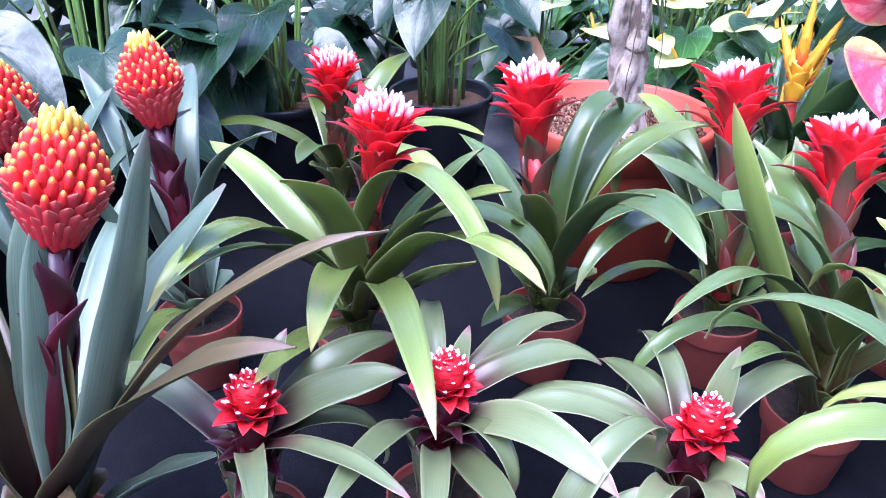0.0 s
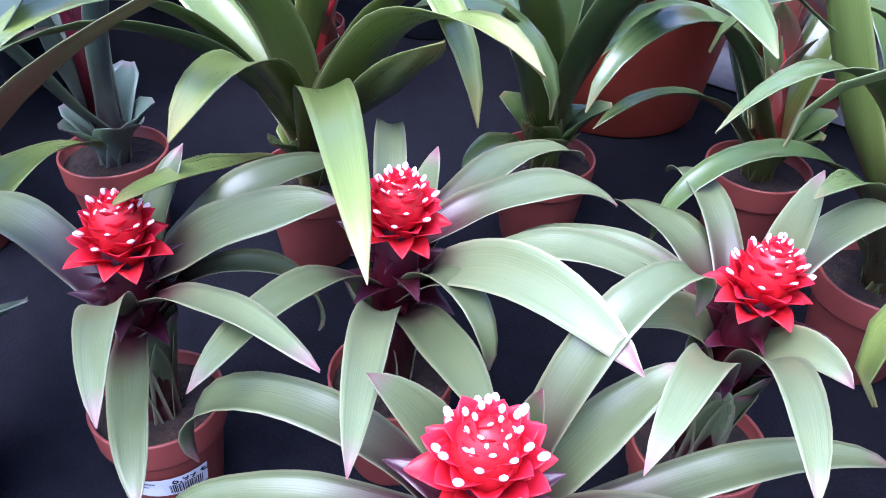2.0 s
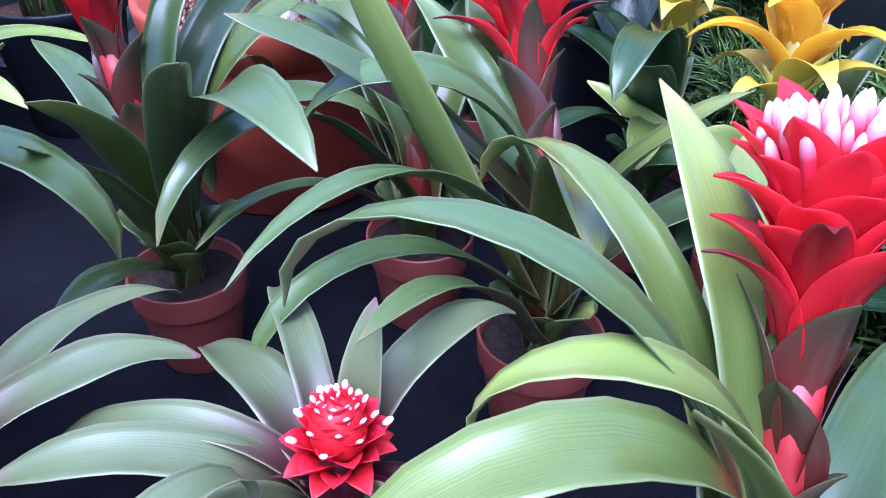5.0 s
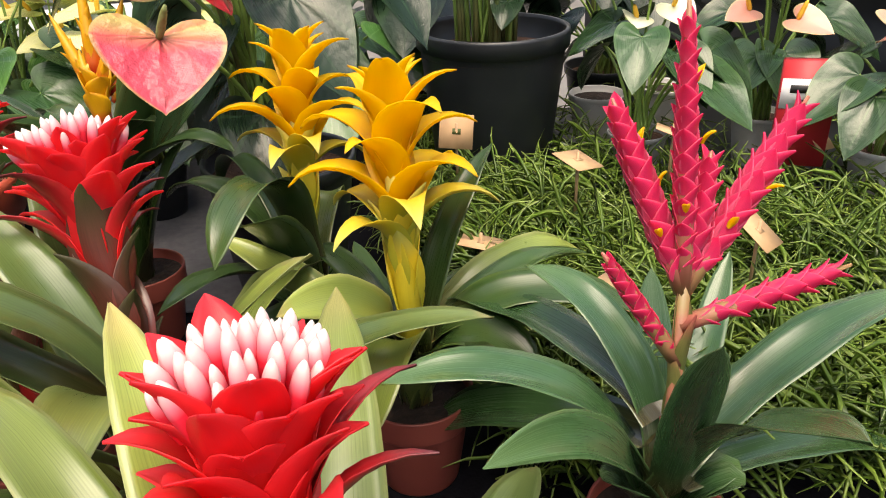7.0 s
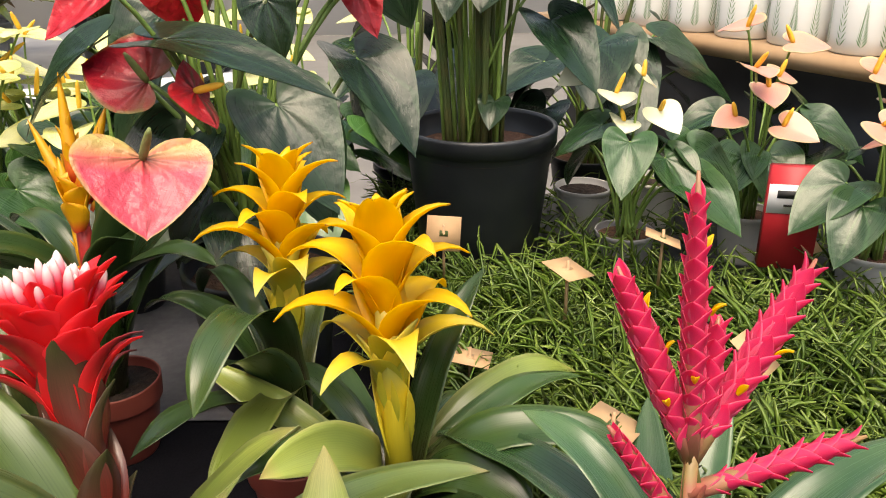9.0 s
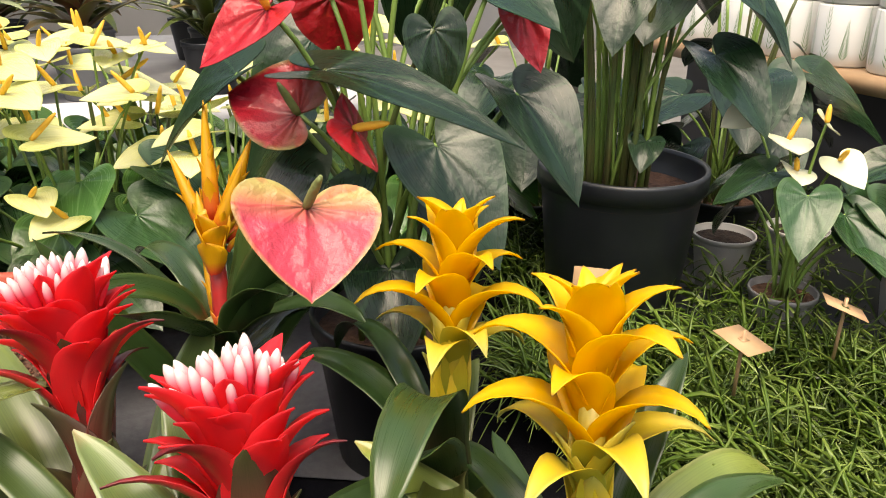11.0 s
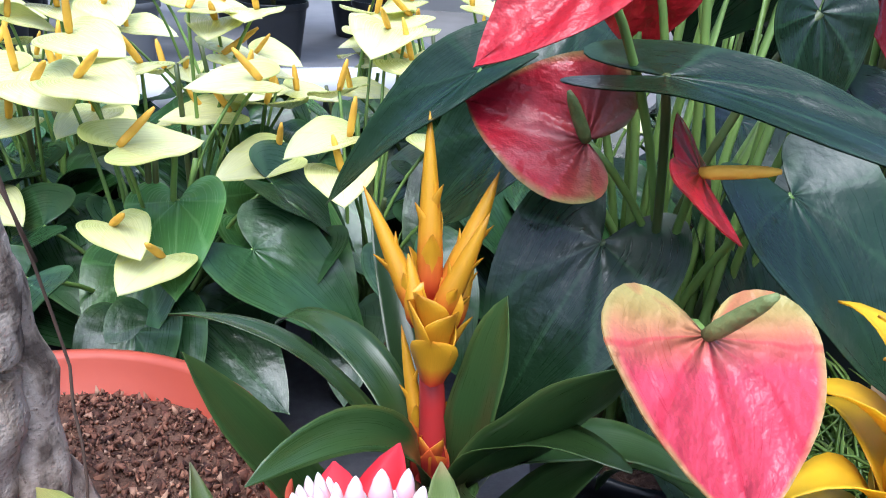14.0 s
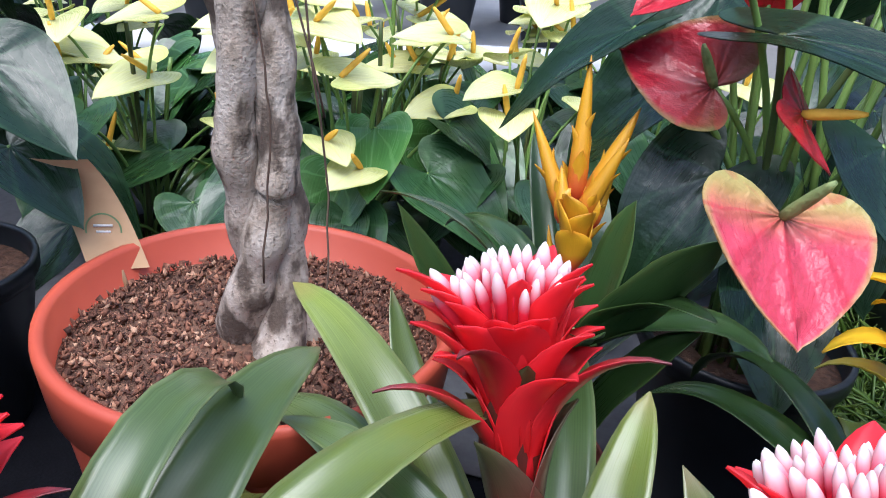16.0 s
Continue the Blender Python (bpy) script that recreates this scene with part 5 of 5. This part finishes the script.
for k, (x, y) in enumerate(((0.02, 1.82), (0.38, 1.86), (-1.3, 1.25), (-1.35, 0.8), (-1.45, 1.65), (-1.22, 0.5), (-1.6, 0.95), (-1.12, 0.22), (-1.55, 0.5))):
    leafy_anthurium("dark_anthurium", x, y, 0.08, 0.15, BLACK_POT, "anthurium with dense dark green leaves behind the flowering plants", "background anthuriums", 300 + k, 16, [], SPATHE_RED, 0.28, 0.19, size=0.13, stems=10)

for k, (x, y) in enumerate(((0.33, 1.62), (0.46, 1.66))):
    ob = thing("empty_pot", x, y, 0.07, "white plastic nursery pot behind the anthuriums", "pot", "white nursery pots")
    pot_parts(ob, 0.05, 0.09, WHITE_POT, SOIL, band=False)
tray = tagged(new("display_tray", finish(box(0.9, 0.6, 0.07, (0.62, 1.53, 0.035), 0.004), "display_tray", BLACK_POT)), "low black tray under the small anthuriums", "tray")


# ---- braided fig tree in its large pot ----
def fig_tree(x, y):
    ob = thing("potted_fig_tree", x, y, 0, "braided grey-barked fig trunk in large orange plastic pot", "potted tree")
    r, h = 0.162, 0.25
    part("pot", lathe([(0.118, 0.0), (0.122, 0.004), (0.150, 0.195), (0.151, 0.2), (0.157, 0.202), (0.162, 0.243), (0.161, 0.249), (0.156, 0.25), (0.151, 0.246), (0.147, 0.20), (0.0, 0.20)], 72), ORANGE_POT, ob)
    rnd = random.Random(7)
    bm = bmesh.new()
    ring = [[bm.verts.new((0, 0, 0.222))]]
    for q in range(1, 25):
        rr = 0.1495 * q / 24
        ring.append([bm.verts.new((rr * math.cos(6.2832 * k / 96), rr * math.sin(6.2832 * k / 96), 0.216 + 0.006 * (1 - q / 24) + 0.006 * noise.noise(Vector((rr * 60 * math.cos(6.2832 * k / 96), rr * 60 * math.sin(6.2832 * k / 96), 3))) + rnd.uniform(-0.0015, 0.0015))) for k in range(96)])
    for k in range(96):
        bm.faces.new((ring[0][0], ring[1][k], ring[1][(k + 1) % 96]))
    for a, b in zip(ring[1:], ring[2:]):
        for k in range(96):
            bm.faces.new((a[k], b[k], b[(k + 1) % 96], a[(k + 1) % 96]))
    part("soil", bm, COCO, ob)
    bm = bmesh.new()
    for k in range(6000):
        a, d = rnd.uniform(0, 6.28), 0.145 * math.sqrt(rnd.random())
        s = 0.0010 + 0.0034 * rnd.random() ** 2.6
        m = Matrix.Translation((d * math.cos(a), d * math.sin(a), 0.219 + rnd.uniform(0, 0.004))) @ Euler((rnd.uniform(0, 6), rnd.uniform(0, 6), rnd.uniform(0, 6))).to_matrix().to_4x4() @ Matrix.Diagonal((s * rnd.uniform(0.7, 2.2), s, s * 0.7, 1))
        vs = [bm.verts.new(m @ Vector(c)) for c in ((1, 0, -0.5), (-0.6, 0.9, -0.5), (-0.6, -0.9, -0.5), (0.1, 0.1, 0.9))]
        for tri in ((0, 1, 2), (0, 3, 1), (1, 3, 2), (2, 3, 0)):
            bm.faces.new([vs[i] for i in tri])
    tagged(part("loose_soil", bm, CRUMB, ob), kind="stuff")
    trunk = None
    for s in range(3):
        pts, rad = [], []
        for k in range(110):
            z = 0.175 + 0.78 * k / 109
            flare = max(0.0, 1 - (z - 0.205) / 0.09)
            weave = 0.0165 + 0.0035 * math.sin(z * 34 + 1.2 * s)
            a = s * 2.094 + 0.9 + (z - 0.2) * 15.5 + 0.4 * math.sin(z * 21 + s)
            off = weave * (1 + 0.45 * flare * flare)
            pts.append(Vector((off * math.cos(a) + 0.012 * math.sin(z * 7), off * math.sin(a) * 0.9, z)))
            rad.append(0.0160 + 0.0020 * math.sin(z * 26 + s * 2) + 0.005 * noise.noise(Vector((z * 30, s * 5, 0))) + 0.006 * flare)
        strand = tube(pts, rad, 22)
        for v in strand.verts:
            d = noise.noise(v.co * 32) * 0.0040 + noise.noise(v.co * 120) * 0.0011 + noise.noise(v.co * 300) * 0.0008
            v.co += Vector((v.co.x, v.co.y, 0)).normalized() * d
        part("trunk_strand", strand, BARK, ob, "woven grey bark strand")
    for pts in (((0.05, -0.02, 0.75), (0.055, -0.03, 0.5), (0.07, -0.02, 0.36), (0.075, -0.035, 0.26), (0.07, -0.03, 0.226)), ((0.045, -0.03, 0.72), (0.04, -0.04, 0.55), (0.07, -0.03, 0.42)), ((0.03, -0.05, 0.5), (0.04, -0.045, 0.42), (0.035, -0.05, 0.3))):
        fine = []
        for a, b in zip(pts, pts[1:]):
            for k in range(5):
                fine.append(Vector(a).lerp(Vector(b), k / 5) + Vector((rnd.uniform(-0.0015, 0.0015), rnd.uniform(-0.0015, 0.0015), 0)))
        fine.append(Vector(pts[-1]))
        part("aerial_root", tube(fine, 0.0008, 5), ROOT, ob)


fig_tree(-0.55, 1.005)


def care_tag(x, y):
    """Curled kraft-paper tag on a stick."""
    ob = thing("plant_tag", x, y, 0.216, "curled brown kraft-paper plant tag on wooden stick in soil", "plant tag", turn=26)
    part("stick", tube([(0.01, 0, -0.01), (0.0, 0.006, 0.03)], [0.0022, 0.0022], 6), WOOD, ob)
    bm = bmesh.new()
    rows = []
    for k in range(13):
        s = k / 12
        zz, yy = 0.014 + 0.108 * s - 0.012 * s * s, 0.012 + 0.022 * math.sin(s * 2.4)
        wd = 0.026 - 0.003 * s
        xx = -0.042 * s
        rows.append([(xx - wd, yy, zz), (xx - wd * 0.3, yy - 0.003, zz), (xx + wd * 0.3, yy - 0.003, zz), (xx + wd, yy, zz)])
    vs = [[bm.verts.new(p) for p in r] for r in rows] + [[bm.verts.new((p[0], p[1] + 0.0006, p[2])) for p in r] for r in rows]
    for k in range(12):
        for j in range(3):
            bm.faces.new((vs[k][j], vs[k][j + 1], vs[k + 1][j + 1], vs[k + 1][j]))
            bm.faces.new((vs[13 + k][j + 1], vs[13 + k][j], vs[14 + k][j], vs[14 + k][j + 1]))
    part("card", bm, KRAFT, ob)
    ringm = bmesh.new()
    for a0 in range(36):
        a1 = a0 + 1
        q = [(0.014, a0), (0.0155, a0), (0.0155, a1), (0.014, a1)]
        ringm.faces.new([ringm.verts.new((-0.012 + r * math.cos(a * 0.1745), 0.0235 + 0.0002 * r, 0.045 + r * math.sin(a * 0.1745) * 1.1)) for r, a in q])
    part("printed_ring", ringm, PRINT, ob)
    for k in range(3):
        part("printed_bar", box(0.016 - 0.004 * k, 0.0006, 0.0022, (-0.012, 0.0228, 0.05 - 0.006 * k)), LABEL, ob)


care_tag(-0.70, 1.03)

# ---- grassy carpet of thin green stems ----
def grassy_carpet():
    rnd = np.random.RandomState(5)
    verts, faces, uvs = [], [], []
    count = 0
    while count < 15000:
        x, y = rnd.uniform(-0.02, 1.05), rnd.uniform(0.78, 1.82)
        if (x - 0.14) ** 2 + (y - 1.515) ** 2 < 0.115 ** 2 or x < (0.10 if y < 1.2 else -0.02) + 0.25 * max(0.0, 1.0 - y) or (x - 0.235) ** 2 + (y - 0.70) ** 2 < 0.075 ** 2 or (y > 1.40 and 0.22 < x < 1.0 and rnd.rand() < 0.85) or (y > 1.2 and x > 0.5 and rnd.rand() < 0.6):
            continue
        hump = 0.105 + 0.03 * math.sin(x * 13 + 1) * math.cos(y * 11) + 0.02 * math.sin(x * 29 + y * 17)
        z = hump * rnd.uniform(0.35, 1.0)
        a, e = rnd.uniform(0, 6.283), rnd.uniform(0.1, 1.3)
        length = rnd.uniform(0.045, 0.105)
        sag, bend = rnd.uniform(0.4, 2.0), rnd.uniform(-1.2, 1.2)
        r = rnd.uniform(0.0012, 0.0023)
        p = np.array([x, y, z])
        ring = []
        for k in range(5):
            ring.append(p.copy())
            p = p + length / 4 * np.array([math.cos(a) * math.cos(e), math.sin(a) * math.cos(e), math.sin(e)])
            e -= sag * 0.25
            a += bend * 0.25
        base = len(verts)
        for k, q in enumerate(ring):
            rr = r * (1.0 if k < 4 else 0.4)
            for j in range(3):
                t = j * 2.094 + a
                verts.append((q[0] + rr * math.cos(t), q[1] + rr * math.sin(t), q[2] + rr * math.sin(t * 1.3)))
        for k in range(4):
            for j in range(3):
                i0, i1 = base + 3 * k + j, base + 3 * k + (j + 1) % 3
                faces.append((i0, i1, i1 + 3, i0 + 3))
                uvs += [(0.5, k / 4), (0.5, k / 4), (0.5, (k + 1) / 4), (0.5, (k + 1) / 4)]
        count += 1
    me = bpy.data.meshes.new("grassy_plants")
    me.from_pydata(verts, [], faces)
    lay = me.uv_layers.new(name="UVMap")
    lay.data.foreach_set("uv", np.array(uvs, dtype=np.float32).ravel())
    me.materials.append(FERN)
    for p in me.polygons:
        p.use_smooth = True
    return tagged(new("grassy_plants", me), "dense carpet of thin wiry green stems in small pots", "ground cover", kind="stuff")


grassy_carpet()


def price_tag(x, y, z, turn, tilt, seed):
    ob = thing("price_tag", x, y, z, "square kraft price tag on short wooden stick", "price tag", "kraft tags among the grassy plants", turn)
    part("stick", tube([(0, 0, -0.07), (0, 0, 0.012)], [0.0022, 0.0022], 6), WOOD, ob)
    card = part("card", box(0.048, 0.048, 0.0012, (0, 0, 0), 0.0004), KRAFT, ob, at=pose(0, 0, 0, tilt, 8, 20))
    part("printed_mark", box(0.012, 0.008, 0.0005, (0, 0, 0.0011)), STALK_DARK if seed % 3 == 0 else WOOD, card)


for k, (x, y, z, turn, tilt) in enumerate(((0.082, 1.30, 0.20, -10, 70), (0.234, 1.18, 0.20, 20, 12), (0.395, 0.994, 0.19, 30, 35), (0.372, 1.264, 0.205, 55, 18), (0.60, 1.34, 0.17, 20, 45), (0.111, 1.076, 0.14, 60, 8), (0.234, 0.90, 0.175, 35, 12), (0.52, 0.82, 0.14, 60, 70))):
    price_tag(x, y, z, turn, tilt, k)


def plant_sleeve(x, y):
    ob = thing("plant_food_pack", x, y, 0.13, "red and white printed cardboard pack standing beside the anthuriums", "package", turn=-12)
    red = bpy.data.materials.new("red_card")
    red.use_nodes = True
    red.node_tree.nodes["Principled BSDF"].inputs["Base Color"].default_value = (0.5, 0.02, 0.03, 1)
    part("carton", box(0.072, 0.022, 0.15, (0, 0, 0.075), 0.0015), red, ob)
    part("label_band", box(0.073, 0.001, 0.042, (0, -0.0118, 0.105)), LABEL, ob)
    for k, (w, z) in enumerate(((0.05, 0.112), (0.03, 0.096))):
        part("printed_bar", box(w, 0.0008, 0.011 if k == 0 else 0.003, (0, -0.0128, z)), INK, ob)


plant_sleeve(0.57, 1.335)


# ---- pot labels ----
def barcode_label(x, y, az, z=0.045, r=0.0396, price="6,99 €"):
    """White price label with bar code wrapped on a pot."""
    ob = thing("price_label", x, y, 0, "white bar-code price label stuck on terracotta pot", "label", "pot labels", az)
    bm = bmesh.new()
    for k in range(8):
        a0, a1 = -0.62 + 1.24 * k / 8, -0.62 + 1.24 * (k + 1) / 8
        bm.faces.new([bm.verts.new((rr * math.cos(a), rr * math.sin(a), zz)) for a, zz, rr in ((a0, z - 0.011, r), (a1, z - 0.011, r), (a1, z + 0.011, r + 0.0035), (a0, z + 0.011, r + 0.0035))])
    part("paper", bm, LABEL, ob)
    rnd = random.Random(3)
    a = -0.05
    while a < 0.5:
        w = rnd.choice((0.008, 0.014, 0.022))
        bm = bmesh.new()
        bm.faces.new([bm.verts.new((rr * math.cos(b), rr * math.sin(b), zz)) for b, zz, rr in ((a, z - 0.008, r + 0.0012), (a + w, z - 0.008, r + 0.0012), (a + w, z + 0.003, r + 0.003), (a, z + 0.003, r + 0.003))])
        part("bar", bm, INK, ob)
        a += w + rnd.choice((0.010, 0.018))
    for zz, w in ((0.007, 0.3), (0.004, 0.2)):
        bm = bmesh.new()
        bm.faces.new([bm.verts.new((rr * math.cos(b), rr * math.sin(b), z + q)) for b, q, rr in ((-0.55, zz - 0.001, r + 0.0035), (-0.55 + w, zz - 0.001, r + 0.0035), (-0.55 + w, zz + 0.001, r + 0.0042), (-0.55, zz + 0.001, r + 0.0042))])
        part("printed_line", bm, INK, ob)
    if not price:
        return
    text = bpy.data.curves.new("price_text", "FONT")
    text.body, text.size, text.extrude = price, 0.0095, 0.0002
    flat = bpy.data.objects.new("price_text", text)
    me = bpy.data.meshes.new_from_object(flat)
    bpy.data.objects.remove(flat)
    for v in me.vertices:
        a, q = v.co.x / r, v.co.y
        v.co = ((r + 0.0027 + v.co.z) * math.cos(a), (r + 0.0027 + v.co.z) * math.sin(a), z + 0.0035 + q * 0.8)
    me.materials.clear()
    me.materials.append(INK)
    part("price_text", me, INK, ob)


barcode_label(-0.472, 0.198, -32)
barcode_label(-0.585, 0.07, -5, 0.048, 0.0465, "")

# ---- surroundings ----
ground = tagged(new("ground", finish(box(60, 60, 0.1, (0, 10, -0.85)), "ground", plain("concrete", (0.16, 0.155, 0.15), (0.11, 0.105, 0.10), 3, 0.8, 0.1))), "pale concrete greenhouse floor", "floor", kind="structure")


def bench(ax, ay, bx, by, z, depth, side, name, label):
    """A plant bench with a pale edge rail that runs from a to b."""
    d = Vector((bx - ax, by - ay, 0))
    length, ang = d.length, math.degrees(math.atan2(d.y, d.x))
    ob = thing(name, (ax + bx) / 2, (ay + by) / 2, 0, label, "bench", "", ang)
    part("rail", box(length, 0.03, 0.09, (0, 0, z - 0.045), 0.004), ALU, ob)
    part("lower_rail", box(length, 0.03, 0.05, (0, 0.02 * side, z - 0.17), 0.004), ALU, ob)
    part("bench_top", box(length, depth, 0.03, (0, side * (depth / 2 + 0.015), z - 0.05), 0.003), GREY_POT, ob)
    for k in range(4):
        part("leg", box(0.05, 0.05, 0.8 + z - 0.1, (-length / 2 + length * (k + 0.5) / 4, side * 0.15, (z - 0.9) / 2 - 0.05)), ALU, ob)


bench(-2.6, 1.31, -0.30, 2.33, 0.25, 1.5, 1, "back_bench", "plant bench with white metal edge rail")


def leafy(x, y, z, seed, mat, pot, label, height, count, width, group="foliage plants on the back bench"):
    ob = thing("foliage_plant", x, y, z, label, "foliage plant", group)
    pot_parts(ob, 0.075, 0.13, pot, SOIL, band=False, seg=24)
    rnd = random.Random(seed)
    part("stem", tube([(0, 0, 0.1), (0.005, 0, 0.1 + height * 0.6)], [0.006, 0.004], 6), STALK_DARK, ob)
    for k in range(count):
        az = k * 137.5
        part("leaf", blade(arc(az, rnd.uniform(30, 75), rnd.uniform(-50, 10), height * rnd.uniform(0.6, 1.0), (0, 0, 0.12 + height * 0.5 * rnd.random()), 7), width * rnd.uniform(0.8, 1.2), BRACT, 0.2, seed=seed + k, az=az), mat, ob)


rnd = random.Random(12)
for k in range(26):
    s = k % 9 / 8
    row = k // 9
    x = -2.45 + 2.0 * s - 0.08 - 0.14 * row + rnd.uniform(-0.04, 0.04)
    y = 1.376 + 0.887 * s + 0.20 + 0.30 * row + rnd.uniform(-0.04, 0.04)
    m = (CROTON, PALE_LEAF, CROTON, LEAF_GREEN)[k % 4]
    leafy(x, y, 0.215, 200 + k, m, BLACK_POT if k % 3 else GREY_POT, {0: "croton with red and yellow leaves in black pot", 1: "pale variegated foliage plant in dark pot", 2: "croton with red and yellow leaves in black pot", 3: "green foliage plant in dark pot"}[k % 4], rnd.uniform(0.22, 0.32), 26, 0.05)


def shelf():
    a, b = Vector((0.50, 2.12, 0)), Vector((0.92, 1.42, 0))
    d = b - a
    ang = math.degrees(math.atan2(d.y, d.x))
    ob = thing("display_shelf", a.x, a.y, 0, "pale wooden display shelf on dark base", "shelf", "", ang)
    part("board", box(1.9, 0.6, 0.035, (0.6, 0.30, 0.353), 0.003), WOOD, ob)
    part("base", box(1.85, 0.5, 0.42, (0.6, 0.36, 0.12)), BLACK_POT, ob)
    m = ob.matrix_basis
    fern = bmesh.new()
    for stem in range(5):
        a0 = -1.3 + stem * 0.62
        top = 0.07 + 0.03 * ((stem * 7) % 3)
        for k in range(12):
            z = 0.015 + top * k / 12
            for sd in (-1, 1):
                w = 0.16 * (1 - k / 13)
                q = [(a0, z), (a0 + sd * w * 0.6, z + 0.010), (a0 + sd * w, z + 0.014), (a0 + sd * w * 0.5, z + 0.004)]
                vs = [fern.verts.new((0.0597 * math.sin(t), -0.0597 * math.cos(t), zz)) for t, zz in q]
                fern.faces.new(vs if sd > 0 else vs[::-1])
    fern_me = finish(fern, "fern_print", PRINT)
    cup_me = finish(lathe([(0.05, 0.0), (0.057, 0.004), (0.059, 0.03), (0.059, 0.112), (0.057, 0.116), (0.054, 0.113), (0.053, 0.01), (0.0, 0.01)], 32), "cup", CERAMIC)
    for layer in range(2):
        for row in range(2):
            for k in range(11):
                p = m @ Vector((-0.25 + 0.127 * k + 0.06 * row, 0.075 + 0.125 * row, 0.3705 + 0.117 * layer))
                c = thing("ceramic_pot", p.x, p.y, p.z, "white ceramic planter printed with green fern fronds", "planter", "fern-printed planters on the shelf", ang + (k * 37 + layer * 20 + row * 50) % 30 - 15)
                part("cup", cup_me, CERAMIC, c)
                part("fern_print", fern_me, PRINT, c)


shelf()

wall = tagged(new("wall_back", finish(box(24, 0.1, 6, (0, 11, 2.2)), "wall_back", plain("pale_panel", (0.7, 0.7, 0.7), (0.6, 0.6, 0.6), 0.6, 0.6, 0.0))), "pale greenhouse end wall", "wall", kind="structure")

# Unseen walls added to cut low side light, so light falls from above.
shade_grey = plain("dim_shade_wall", (0.10, 0.11, 0.10), (0.07, 0.08, 0.07), 0.8, 0.8, 0.0)
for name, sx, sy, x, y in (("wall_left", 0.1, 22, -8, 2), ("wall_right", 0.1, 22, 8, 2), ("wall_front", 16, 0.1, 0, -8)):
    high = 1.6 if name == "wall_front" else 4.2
    tagged(new(name, finish(box(sx, sy, high, (x, y, high / 2 - 0.8)), name, shade_grey)), "added dim wall, out of view, that holds back low light", "wall", kind="structure")
